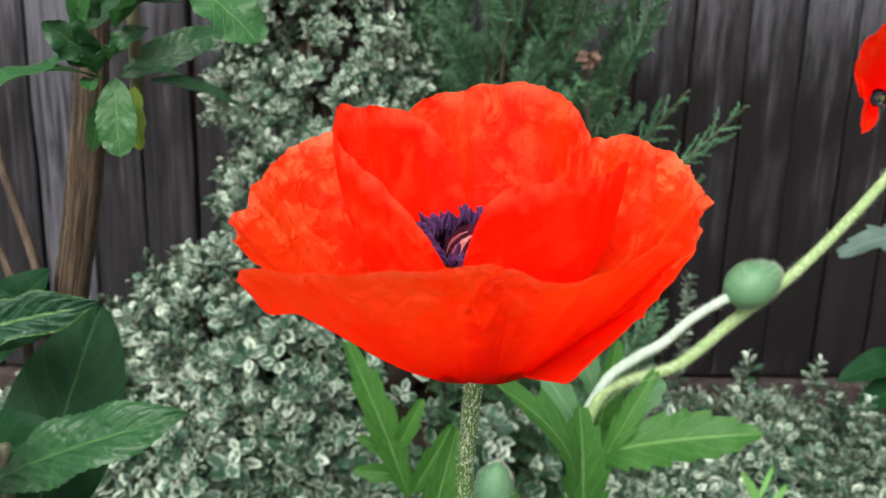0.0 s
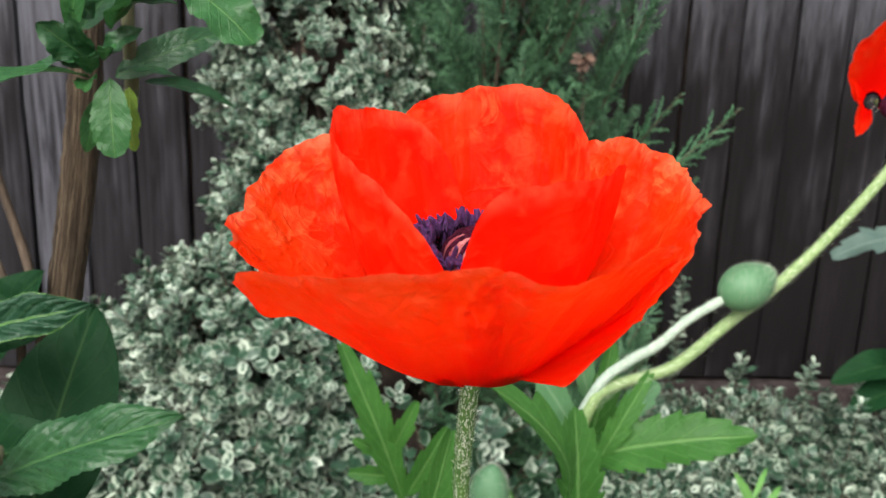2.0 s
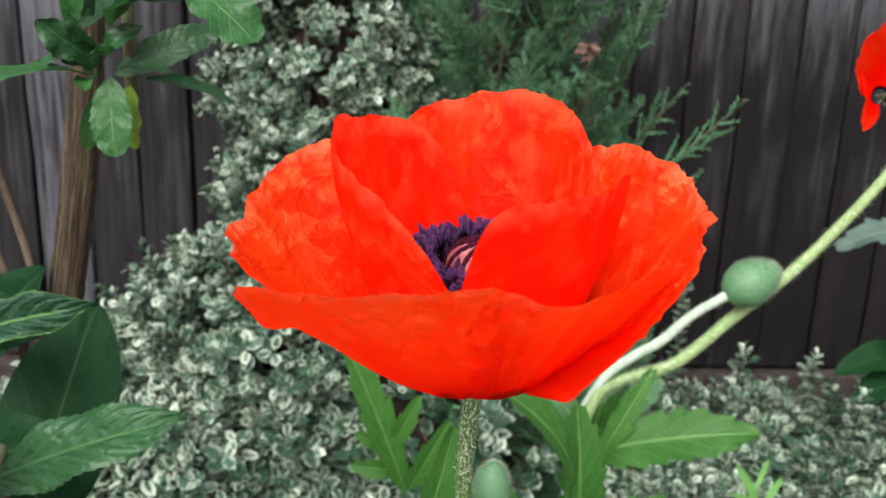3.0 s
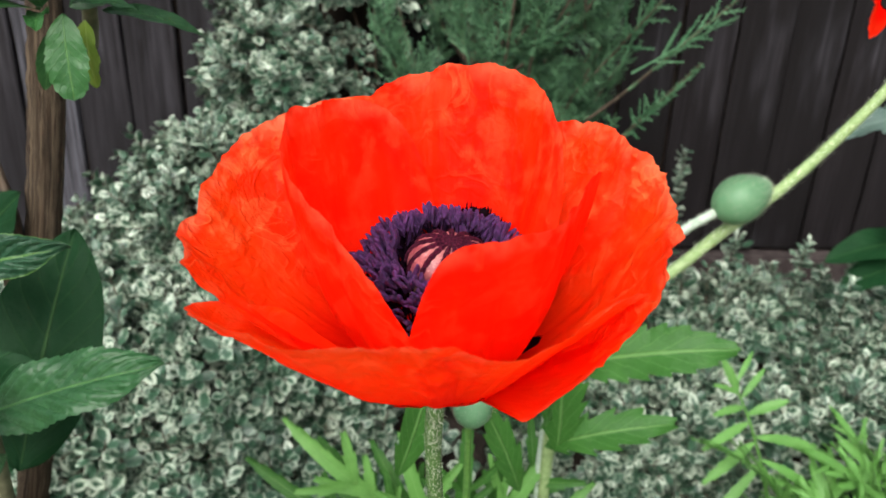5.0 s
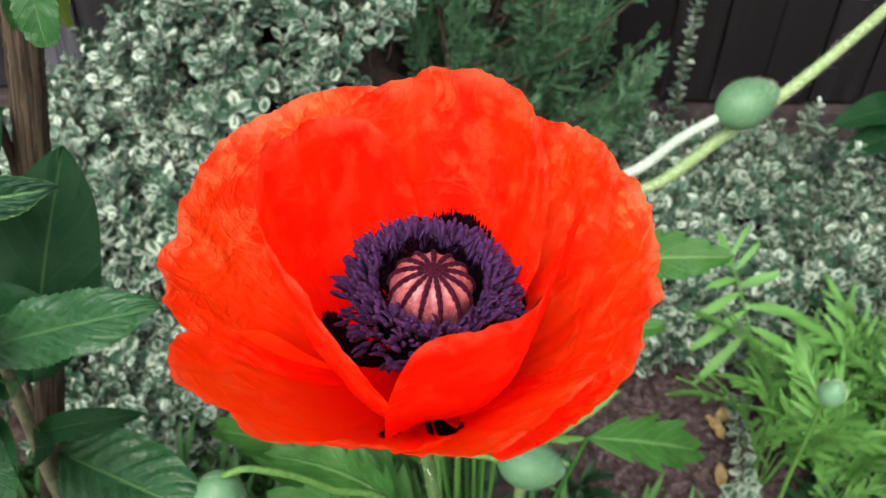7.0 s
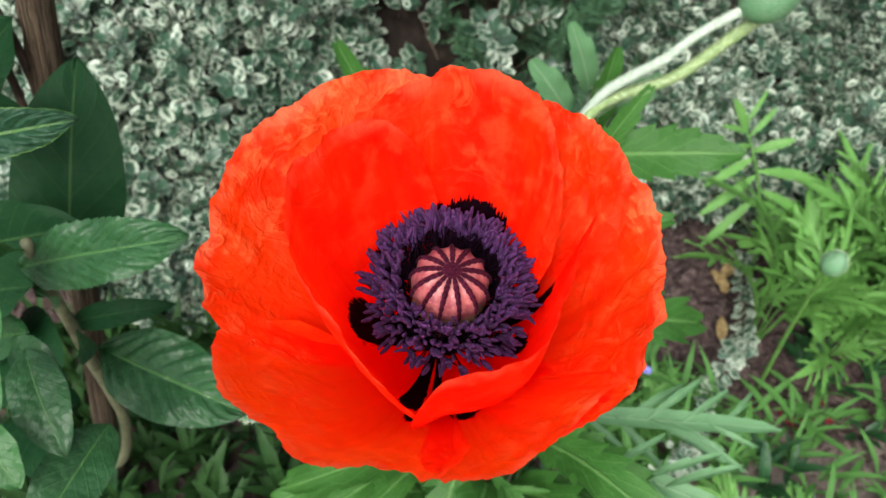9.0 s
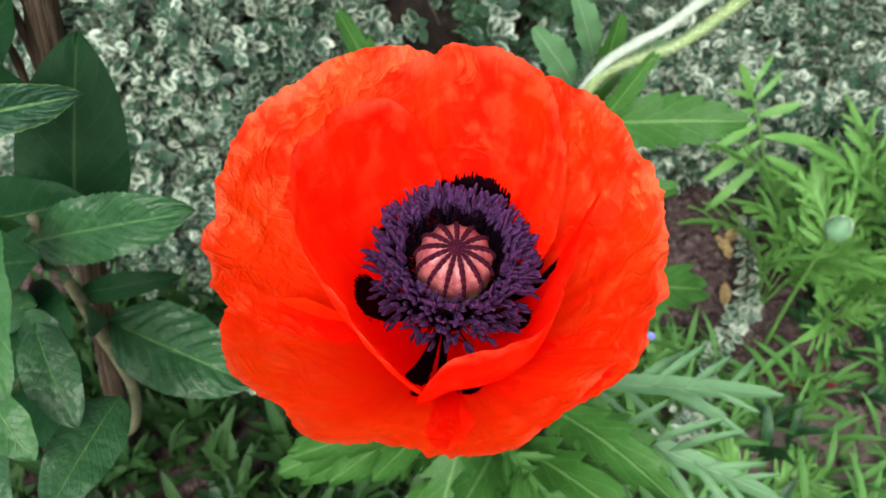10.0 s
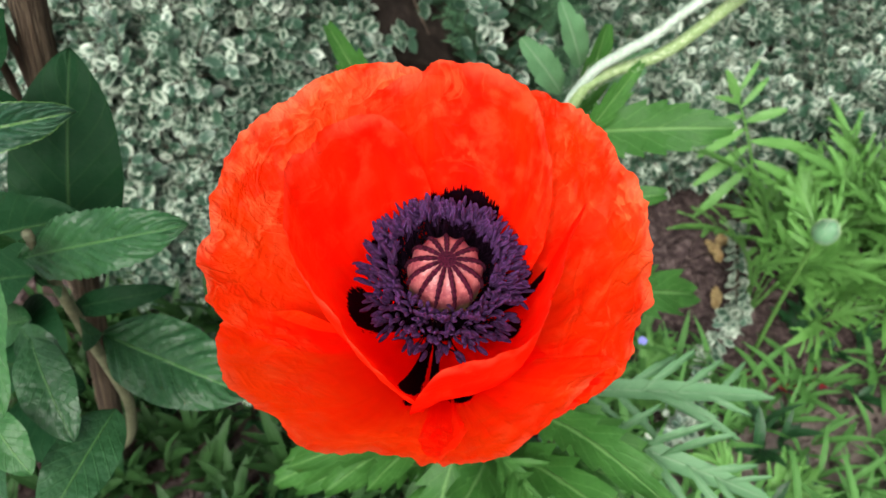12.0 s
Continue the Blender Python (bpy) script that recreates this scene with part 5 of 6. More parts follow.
def euonymus(name, blobs, count, label, seed, floor=GROUND, shoots=()):
    rng = np.random.default_rng(seed)
    base = thing(name, (blobs[0][0], blobs[0][1], floor), label, "shrub")
    weights = np.array([b[3] * b[4] + b[3] * b[5] + b[4] * b[5] for b in blobs])
    weights = weights / weights.sum()
    leaves, twigs = [], []
    made = 0
    while made < count:
        b = blobs[rng.choice(len(blobs), p=weights)]
        c, r = np.array(b[:3]), np.array(b[3:6])
        d = unit(rng.normal(size=3))
        if d[1] > 0.35 or d[2] < -0.35:
            continue
        depth = 1 - 0.5 * rng.random() ** 1.7
        lump = 1 + 0.24 * noise.noise(Vector((c + d * r) * 11)) + 0.14 * noise.noise(Vector((c + d * r) * 24))
        p = c + d * r * depth * lump
        if p[2] < floor + 0.01 or p[1] > FENCE_Y - 0.05:
            continue
        inside = False
        for o in blobs:
            if o is not b and np.linalg.norm((p - np.array(o[:3])) / np.array(o[3:6])) < 0.72:
                inside = True
                break
        if inside:
            continue
        if (noise.noise(Vector(p * 16)) < -0.10 or noise.noise(Vector(p * 34)) < -0.34) and rng.random() < 0.92:
            continue
        if any(np.linalg.norm((p - np.array(h[0])) / h[1]) < 1 and rng.random() < h[2] for h in HOLLOWS):
            continue
        nrm = unit(d / r)
        way = unit(nrm * 0.9 + np.array((0, -0.1, 0.55)) + 0.35 * rng.normal(size=3))
        grown = 0.98 - 0.34 * min(1.0, max(0.0, (p[2] - 0.35) / 0.4))
        m = frame_from(p, way, rng.random() * 6.28, grown * (0.75 + 0.50 * rng.random()))
        lv, tw = SPRIGS[rng.integers(len(SPRIGS))]
        leaves += place(lv, m)
        twigs += place(tw, m)
        made += 1
    for b in blobs:
        # woody branches inside
        for _ in range(9):
            c, r = np.array(b[:3]), np.array(b[3:6])
            end = c + unit(rng.normal(size=3) + np.array((0, -0.4, 0.6))) * r * 0.85
            start = np.array((c[0] * 0.7 + b[0] * 0.3 + 0.1 * rng.normal(), min(c[1] + 0.1 * rng.random(), FENCE_Y - 0.1), floor))
            twigs.append(tube_data((start, (start + end) / 2 + 0.04 * rng.normal(size=3), end), (0.004, 0.003, 0.0015), 5, 10))
    for tip in shoots:
        tip = np.array(tip)
        foot = tip + np.array((0.02 * rng.normal(), 0.04 + 0.02 * rng.random(), 0.0))
        foot[2] = max(floor + 0.1, tip[2] - 0.32)
        line = spline((foot, (foot + tip) / 2 + 0.008 * rng.normal(size=3), tip), 14)
        twigs.append(tube_data((foot, (foot + tip) / 2, tip), (0.0022, 0.0016, 0.0008), 5, 8))
        for q in range(6, 14):
            way = unit(line[min(13, q + 1)] - line[q - 1] + 0.004 * rng.normal(size=3))
            leaves += place(SPRIGS[rng.integers(len(SPRIGS))][0], frame_from(line[q] - way * 0.02, way, rng.random() * 6.28, 0.62 + 0.25 * rng.random()))
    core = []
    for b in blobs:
        # near-black lumpy core, added to put shade into the gaps between leaves
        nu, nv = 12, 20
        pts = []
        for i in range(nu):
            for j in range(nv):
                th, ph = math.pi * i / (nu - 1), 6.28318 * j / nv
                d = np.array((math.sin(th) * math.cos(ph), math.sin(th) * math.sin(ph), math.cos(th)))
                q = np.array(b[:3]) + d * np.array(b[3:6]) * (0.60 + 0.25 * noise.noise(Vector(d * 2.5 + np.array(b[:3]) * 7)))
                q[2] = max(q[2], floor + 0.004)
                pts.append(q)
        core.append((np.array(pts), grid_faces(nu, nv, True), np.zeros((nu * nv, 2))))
    oc = merged("old_wood", core, GAP_SHADE, base, True, "dark core that stands for shade between the leaves")
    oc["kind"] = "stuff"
    ob = merged("foliage", leaves, EUONYMUS, base, True, "cream-edged green leaves")
    ob["kind"] = "stuff"
    tw = merged("branch_wood", twigs, TWIG, base, True, "thin brown branches")
    tw["kind"] = "stuff"
    return base


euonymus("variegated_euonymus", (
    (-0.18, 1.24, 0.98, 0.145, 0.12, 0.22), (-0.155, 1.22, 0.78, 0.160, 0.14, 0.20), (-0.18, 1.18, 0.58, 0.142, 0.15, 0.16), (-0.32, 1.14, 0.42, 0.13, 0.15, 0.11),
    (-0.15, 1.08, 0.42, 0.22, 0.17, 0.17), (-0.46, 1.10, 0.28, 0.16, 0.18, 0.13), (-0.30, 1.00, 0.27, 0.24, 0.18, 0.15), (-0.05, 1.05, 0.28, 0.20, 0.16, 0.15),
    (-0.45, 0.92, 0.17, 0.20, 0.17, 0.12), (-0.22, 0.90, 0.15, 0.22, 0.15, 0.11), (-0.02, 0.95, 0.14, 0.18, 0.14, 0.10), (-0.66, 1.06, 0.20, 0.18, 0.20, 0.13), (-0.36, 0.80, 0.10, 0.14, 0.10, 0.07)),
    5200, "tall mound of cream-edged variegated euonymus against the fence", 31)
euonymus("variegated_euonymus", (
    (0.52, 1.16, 0.16, 0.20, 0.16, 0.12), (0.76, 1.14, 0.17, 0.22, 0.20, 0.14), (0.38, 1.06, 0.13, 0.16, 0.14, 0.10), (0.56, 1.00, 0.13, 0.18, 0.13, 0.10),
    (0.76, 0.95, 0.13, 0.18, 0.16, 0.10), (1.02, 1.10, 0.17, 0.22, 0.22, 0.14), (0.30, 1.18, 0.17, 0.16, 0.14, 0.13), (0.24, 1.00, 0.10, 0.14, 0.12, 0.08), (0.95, 0.88, 0.12, 0.2, 0.2, 0.1)),
    3400, "low spreading cream-edged variegated euonymus by the fence", 32,
    shoots=((0.420, 1.300, 0.487), (0.545, 1.080, 0.413), (0.579, 1.000, 0.395), (0.494, 1.200, 0.375), (0.599, 1.120, 0.354), (0.705, 1.200, 0.378)))


# ---------------------------------------------------------------- juniper
def juniper_spray(seed):
    """A flat feathery spray along z."""
    rng = np.random.default_rng(seed)
    out = []
    for i in range(22):
        t = i / 21
        z = 0.012 + 0.115 * t
        ln = 0.040 * (1 - t) ** 0.7 + 0.007
        side = 1 if i % 2 else -1
        g = radians(38 + 8 * rng.normal())
        d = unit((side * math.sin(g), 0.28 * rng.normal(), math.cos(g)))
        b = np.array((0, 0, z))
        out.append(tube_data((b, b + d * ln), (0.0015, 0.0007), 3, 2))
        m = int(3 + ln / 0.006)
        for k in range(m):
            q = b + d * ln * (k + 0.6) / m
            s2 = 1 if k % 2 else -1
            e = unit(d + np.array((s2 * 0.75 * d[2], 0.45 * rng.normal(), -s2 * 0.75 * d[0])))
            l2 = 0.011 * (1 - 0.5 * k / m) * (0.7 + 0.6 * rng.random())
            out.append(tube_data((q, q + e * l2), (0.0012, 0.0005), 3, 2))
    out.append(tube_data(((0, 0, 0), (0, 0, 0.07), (0, 0, 0.14)), (0.0016, 0.0012, 0.0005), 4, 4))
    return out


SPRAYS = [juniper_spray(k) for k in range(6)]


def string_spray(seed):
    """A sparse young shoot along z with a few whip-like branchlets."""
    rng = np.random.default_rng(seed)
    out = [tube_data(((0, 0, 0), (0.002, 0, 0.09), (0, 0, 0.18)), (0.0018, 0.0014, 0.0006), 5, 6)]

    def whip(b, d, ln):
        out.append(tube_data((b, b + d * ln), (0.0013, 0.0005), 4, 3))
        m = int(ln / 0.0028)
        x = unit(np.cross(d, (0.2, 1.0, 0.1)))
        y = np.cross(d, x)
        for k in range(m):
            a = k * 2.4
            e = unit(d * 1.25 + x * math.cos(a) + y * math.sin(a))
            q = b + d * ln * (k + 0.5) / m
            out.append(tube_data((q, q + e * 0.0065 * (1 - 0.4 * k / m)), (0.0009, 0.0004), 3, 2))

    for i in range(11):
        t = i / 10
        g = radians(34 + 7 * rng.normal())
        side = 1 if i % 2 else -1
        d = unit((side * math.sin(g), 0.3 * rng.normal(), math.cos(g)))
        whip(np.array((0, 0, 0.04 + 0.125 * t)), d, 0.052 * (1 - 0.72 * t) * (0.75 + 0.5 * rng.random()))
    whip(np.array((0, 0, 0.05)), np.array((0, 0, 1.0)), 0.13)
    return out


STRINGS = [string_spray(k) for k in range(3)]


def build_juniper():
    base = np.array((0.06, 1.16, GROUND))
    ob = thing("juniper", base, "feathery blue-green juniper against the fence", "juniper")
    tube("trunk", (base - (0, 0, 0.03), base + (0.01, 0.0, 0.45), base + (0.0, 0.02, 0.70), base + (0.02, 0.02, 0.9)), (0.012, 0.009, 0.006, 0.003), TWIG, ob, 10, 30, 0.05, 3, "thin brown trunk")
    rng = np.random.default_rng(77)
    needles, limbs, young = [], [], []
    ends = [((0.318, 0.845, 0.800), 0.40), ((0.266, 0.880, 0.813), 0.45), ((0.266, 0.805, 0.733), 0.35), ((0.22, 0.86, 0.90), 0.5), ((0.20, 0.95, 1.0), 0.6)]
    for _ in range(105):
        a = rng.random() * 6.28
        z = 0.22 + 0.95 * rng.random()
        reach = (0.10 + 0.10 * rng.random()) * (1.1 - 0.30 * z)
        e = (base[0] + 0.04 + reach * math.cos(a) * 1.15, base[1] - 0.06 + min(0.16, reach * math.sin(a)), z)
        ends.append((e, 0.3 + 0.3 * rng.random()))
    for e, rise in ends:
        thinned = rise in (0.40, 0.45, 0.35)
        e = np.array(e)
        root = np.array((base[0] + 0.01, base[1], max(GROUND + 0.05, e[2] - 0.28 - 0.1 * rng.random())))
        mid = (root + e) / 2 + np.array((0, 0, -0.03)) + 0.015 * rng.normal(size=3)
        line = spline((root, mid, e), 12)
        limbs.append(tube_data((root, mid, e), (0.0032, 0.0022, 0.001), 5, 12))
        if thinned:
            # young shoots that stand clear of the bush
            way = unit(line[11] - line[8])
            young += place(STRINGS[len(limbs) % 3], frame_from(e - way * 0.18, way, 1.5 + 0.3 * rng.normal(), 1.0))
            way = unit(line[10] - line[7] + 0.02 * rng.normal(size=3) + np.array((0, 0, 0.03)))
            young += place(STRINGS[(len(limbs) + 1) % 3], frame_from(line[9] - way * 0.06, way, 1.5 + 0.3 * rng.normal(), 0.7))
        for k in range(4, 8 if thinned else 12):
            if k < 11 and rng.random() < (0.42 if thinned else 0.25):
                continue
            d = unit(line[min(11, k + 1)] - line[k - 1]) if k < 11 else unit(line[11] - line[10])
            way = unit(d + (0.55 * rng.normal(size=3) if k < 11 else 0.1 * rng.normal(size=3)) + np.array((0, 0, 0.25)))
            start = line[k] - way * (0.10 if k == 11 else 0.03)
            needles += place(SPRAYS[rng.integers(6)], frame_from(start, way, rng.random() * 6.28, 0.6 + 0.35 * rng.random()))
    n = merged("foliage", needles, JUNIPER, ob, False, "feathery blue-green sprays")
    n["kind"] = "stuff"
    y = merged("young_growth", young, YOUNG_JUNIPER, ob, False, "lighter whip-like young shoots")
    y["kind"] = "stuff"
    b = merged("branch_wood", limbs, TWIG, ob, True, "thin brown branches")
    b["kind"] = "stuff"


build_juniper()


# ---------------------------------------------------------------- low plants in the bed
def fine_plant(at, leaves, reach, height, seed, material, label, category="plant", narrow=0.28, width=0.40, name="cut_leaved_plant"):
    rng = np.random.default_rng(seed)
    ob = thing(name, (at[0], at[1], GROUND), label, category, "low plants in the bed")
    for k in range(leaves):
        a = k * 2.4 + 0.3 * rng.normal()
        ln = reach * (0.6 + 0.6 * rng.random())
        hgt = height * (0.45 + 0.7 * rng.random())
        b = (at[0] + 0.015 * math.cos(a), at[1] + 0.015 * math.sin(a), GROUND + hgt * 0.35)
        t = (at[0] + ln * math.cos(a), at[1] + ln * math.sin(a), GROUND + hgt)
        root = (at[0], at[1], GROUND)
        pieces = pinnate_data(b, t, ln * width * 1.5, up=(0.2 * rng.normal(), 0.2 * rng.normal(), 1), bend=0.16, pairs=7, seed=seed * 50 + k, droop=0.14, narrow=narrow, end=0.85, blade=0.16)
        pieces.append(tube_data((root, b), (0.0016, 0.0012), 4, 3))
        merged("leaf", pieces, material, ob, True)
    return ob


FINE = "bright green plant with finely cut leaves"
for k, (x, y, n, reach, h) in enumerate(((0.43, 0.69, 9, 0.105, 0.27), (0.56, 0.68, 12, 0.115, 0.24), (0.50, 0.66, 10, 0.10, 0.19), (0.66, 0.60, 9, 0.10, 0.16),
                                         (0.37, 0.42, 5, 0.08, 0.07), (0.70, 0.68, 10, 0.12, 0.24), (0.25, 0.56, 6, 0.08, 0.07), (0.60, 0.44, 4, 0.08, 0.06), (0.60, 0.65, 9, 0.10, 0.22), (0.66, 0.62, 9, 0.11, 0.21), (0.49, 0.74, 12, 0.10, 0.20), (0.57, 0.77, 12, 0.11, 0.22), (0.62, 0.72, 12, 0.11, 0.25), (0.68, 0.78, 11, 0.12, 0.22))):
    fine_plant((x, y), n, reach, h, 100 + k, FINE_LEAF, FINE, narrow=0.24)

tall = thing("cut_leaved_plant", (0.44, 0.70, GROUND), "tall bright green leaf with slender spreading leaflets", "plant", "low plants in the bed")
SPINE = spline(((0.44, 0.775, GROUND), (0.424, 0.775, 0.180), (0.400, 0.772, 0.262), (0.378, 0.768, 0.318), (0.360, 0.768, 0.358), (0.338, 0.775, 0.398)), 40)
tube("stalk", SPINE[::3], (0.0026, 0.0020, 0.0010), FINE_LEAF, tall, 5, 16)
for k, (at, tip, w) in enumerate(((17, (0.330, 0.735, 0.215), 0.014), (18, (0.470, 0.765, 0.235), 0.015), (22, (0.313, 0.729, 0.2795), 0.015), (23, (0.464, 0.781, 0.2903), 0.016), (27, (0.309, 0.735, 0.322), 0.013),
                                   (29, (0.407, 0.764, 0.3696), 0.014), (31, (0.318, 0.745, 0.362), 0.011), (33, (0.385, 0.790, 0.395), 0.009), (34, (0.318, 0.760, 0.392), 0.008), (36, (0.372, 0.800, 0.412), 0.007))):
    merged("leaflet", [leaf_data(SPINE[at], tip, w, (0.1 * (k % 3 - 1), -0.55, 0.85), 0.06, 0.2, 0.02, 0.34, 6, 37, 7, droop=0.04, belly=0.35)], FINE_LEAF, tall, True)
merged("leaflet", [leaf_data(SPINE[34], SPINE[39] + np.array((-0.012, 0.0, 0.02)), 0.014, (0, -0.6, 0.8), 0.03, 0.2, 0.02, 0.34, 6, 37, 7)], FINE_LEAF, tall, True)

under = thing("poppy_plant", (0.05, 0.40, GROUND), "clump of toothed green poppy leaves under the open flower", "poppy")
rngp = np.random.default_rng(9)
for k in range(26):
    a = 2.4 + 3.2 * (k + rngp.random()) / 26
    ln = 0.08 + 0.06 * rngp.random()
    z0 = 0.28 + 0.16 * rngp.random()
    bx, by = 0.045 + 0.05 * math.cos(a), 0.39 + 0.04 * math.sin(a)
    tip = (bx + ln * math.cos(a), by + ln * math.sin(a) * 0.8, z0 + 0.06 + 0.05 * rngp.normal())
    stalk = ((0.05, 0.40, GROUND), (bx * 0.7 + 0.015, by, z0 * 0.6))
    toothed("leaf", under, POPPY_LEAF, (bx, by, z0), tip, 0.042 + 0.012 * rngp.random(), 5 + k % 3, 0.55 + 0.1 * rngp.random(), stalk,
            up=(0.2 * rngp.normal(), -0.2, 1), bend=0.14, droop=0.2, fold=0.2, wave=0.06)
for k, (b, t, w, up, fold) in enumerate((((0.100, 0.395, 0.398), (0.285, 0.389, 0.390), 0.080, (0, -0.15, 1), 0.1), ((0.120, 0.360, 0.400), (0.262, 0.296, 0.400), 0.075, (0.1, -0.45, 0.9), 0.3),
                                         ((0.085, 0.335, 0.410), (0.180, 0.300, 0.395), 0.065, (0, -0.25, 1), 0.2),
                                         ((0.050, 0.330, 0.420), (0.100, 0.270, 0.410), 0.065, (0, -0.2, 1), 0.2))):
    pieces = pinnate_data(b, t, w, up=up, bend=0.0 if k == 0 else 0.08, pairs=5, seed=340 + k, droop=0.0 if k == 0 else 0.06, narrow=0.17 if k < 2 else 0.24, fold=fold, end=0.85, blade=0.16)
    pieces.append(tube_data(((0.05, 0.40, GROUND), b), (0.0026, 0.0020), 5, 5))
    merged("leaf", pieces, GREY_LEAF if k < 2 else POPPY_LEAF, under, True)


toothed("leaf", under, POPPY_LEAF, (0.135, 0.455, 0.450), (0.247, 0.494, 0.390), 0.052, 4, 0.5, ((0.05, 0.40, GROUND), (0.09, 0.43, 0.30)), up=(0.1, -0.5, 0.8), bend=0.06, fold=0.2, droop=0.06, wave=0.04)


def nodding_bud(at, way, length, radius, stem, material, label, seed):
    ob = thing("poppy_bud", stem[0], label, "poppy bud", "unopened poppy buds")
    tube("stem", stem, (0.0030, 0.0026, 0.0022, 0.0020), STEM, ob, 8, 30, 0.02, seed)
    bud("bud", ob, at, way, length, radius, material, "", 350, seed)


nodding_bud((-0.098, 0.318, 0.575), (-0.012, -0.005, -0.045), 0.040, 0.0150, ((0.02, 0.40, GROUND), (0.00, 0.36, 0.46), (-0.045, 0.335, 0.545), (-0.080, 0.322, 0.578), (-0.098, 0.318, 0.577)), BUD, "nodding green poppy bud on a curved pale stem", 51)
nodding_bud((0.055, 0.352, 0.552), (0.040, -0.004, -0.004), 0.040, 0.0150, ((0.03, 0.40, GROUND), (0.02, 0.38, 0.48), (0.02, 0.36, 0.545), (0.04, 0.354, 0.553), (0.055, 0.352, 0.552)), BUD, "pale green poppy bud turned sideways on its stem", 52)
nodding_bud((0.034, 0.434, 0.580), (0.004, -0.004, 0.03), 0.034, 0.0125, ((0.04, 0.44, GROUND), (0.035, 0.44, 0.40), (0.034, 0.436, 0.54), (0.034, 0.434, 0.581)), GREY_BUD, "small upright grey-green poppy bud among the leaves", 53)
nodding_bud((0.402, 0.596, 0.342), (0.004, -0.006, 0.03), 0.032, 0.0130, ((0.42, 0.62, GROUND), (0.41, 0.61, 0.2), (0.404, 0.60, 0.30), (0.402, 0.596, 0.343)), GREY_BUD, "small round grey-green poppy bud above cut leaves", 54)


# leaves at the right edge, near the fence
edge = thing("broadleaf_shrub", (0.68, 1.06, GROUND), "dark green broad-leaved shrub by the fence", "shrub")
tube("stem", ((0.70, 1.07, GROUND), (0.70, 1.06, 0.35), (0.69, 1.06, 0.62)), (0.006, 0.005, 0.003), TWIG, edge, 8, 20, 0.03, 1)
leaf("leaf", edge, DUSTY_LEAF, (0.66, 1.06, 0.615), (0.538, 1.05, 0.588), 0.05, "grey-green leaf", up=(0, -0.5, 0.9), tooth=0.3, teeth=5, wave=0.08, nu=30)
leaf("leaf", edge, SHRUB_DARK, (0.70, 1.06, 0.43), (0.555, 1.04, 0.410), 0.055, up=(0, -0.4, 0.9), wave=0.03)
leaf("leaf", edge, SHRUB_DARK, (0.70, 1.06, 0.40), (0.575, 1.02, 0.375), 0.055, up=(0, -0.4, 0.9), wave=0.03)
leaf("leaf", edge, SHRUB_DARK, (0.70, 1.06, 0.46), (0.62, 1.02, 0.47), 0.055, up=(0, -0.6, 0.9), wave=0.03)

# trailing variegated shoot over the soil
trail = thing("trailing_euonymus", (0.44, 0.80, GROUND), "trailing shoot of small cream-edged leaves on the soil", "shoot")
path = spline(((0.425, 0.80, 0.13), (0.403, 0.70, 0.125), (0.387, 0.646, 0.12), (0.337, 0.58, 0.12), (0.301, 0.496, 0.12), (0.271, 0.475, 0.12)), 26)
rngt = np.random.default_rng(12)
pl, pt = [], [tube_data(path[::5], (0.0018, 0.0012), 5, 20)]
for i, p in enumerate(path[:-1]):
    m = frame_from(p, unit(path[i + 1] - p + np.array((0, 0, 0.004)) + 0.004 * rngt.normal(size=3)), rngt.random() * 6.28, 0.62 + 0.3 * rngt.random())
    pl += place(SPRIGS[i % 9][0], m)
merged("foliage", pl, PALE_EUONYMUS, trail)["kind"] = "stuff"
merged("twig", pt, TWIG, trail)


# ---------------------------------------------------------------- litter and small growth on the soil
def build_mulch():
    rng = np.random.default_rng(61)
    pieces = []
    for i in range(5600):
        x, y = -0.75 + 1.6 * rng.random(), 0.05 + 1.1 * rng.random()
        if i > 2200:
            x, y = 0.22 + 0.42 * rng.random(), 0.55 + 0.5 * rng.random()
        if x > 0.42 and y < 0.62 and rng.random() < 0.45:
            continue
        ln, w, th = 0.012 + 0.035 * rng.random() ** 2, 0.004 + 0.010 * rng.random(), 0.0015 + 0.003 * rng.random()
        z = GROUND + 0.016 * noise.noise((x * 6, y * 6, 0.3)) + 0.007 * noise.noise((x * 30, y * 30, 1.3)) + 0.002
        if i > 2200:
            ln, w, z = ln * 1.5, w * 1.5, z + 0.006 * rng.random()
        a = rng.random() * 6.28
        m = np.array(Matrix.Translation((x, y, z)) @ Euler((0.25 * rng.normal(), 0.25 * rng.normal(), a)).to_matrix().to_4x4())
        v = np.array([(sx * ln / 2 * (1 + 0.3 * rng.normal() * 0.5), sy * w / 2 * (1 + 0.2 * rng.normal()), sz * th / 2) for sz in (-1, 1) for sx, sy in ((-1, -1), (1, -1), (1, 1), (-1, 1))])
        f = np.array([[0, 3, 2, 1], [4, 5, 6, 7], [0, 1, 5, 4], [1, 2, 6, 5], [2, 3, 7, 6], [3, 0, 4, 7]])
        pieces += place([(v, f, np.zeros((8, 2)))], m)
    ob = merged("bark_mulch", pieces, MULCH, None, False)
    tagged(ob, "scattered brown bark chips on the soil", "mulch", kind="stuff")



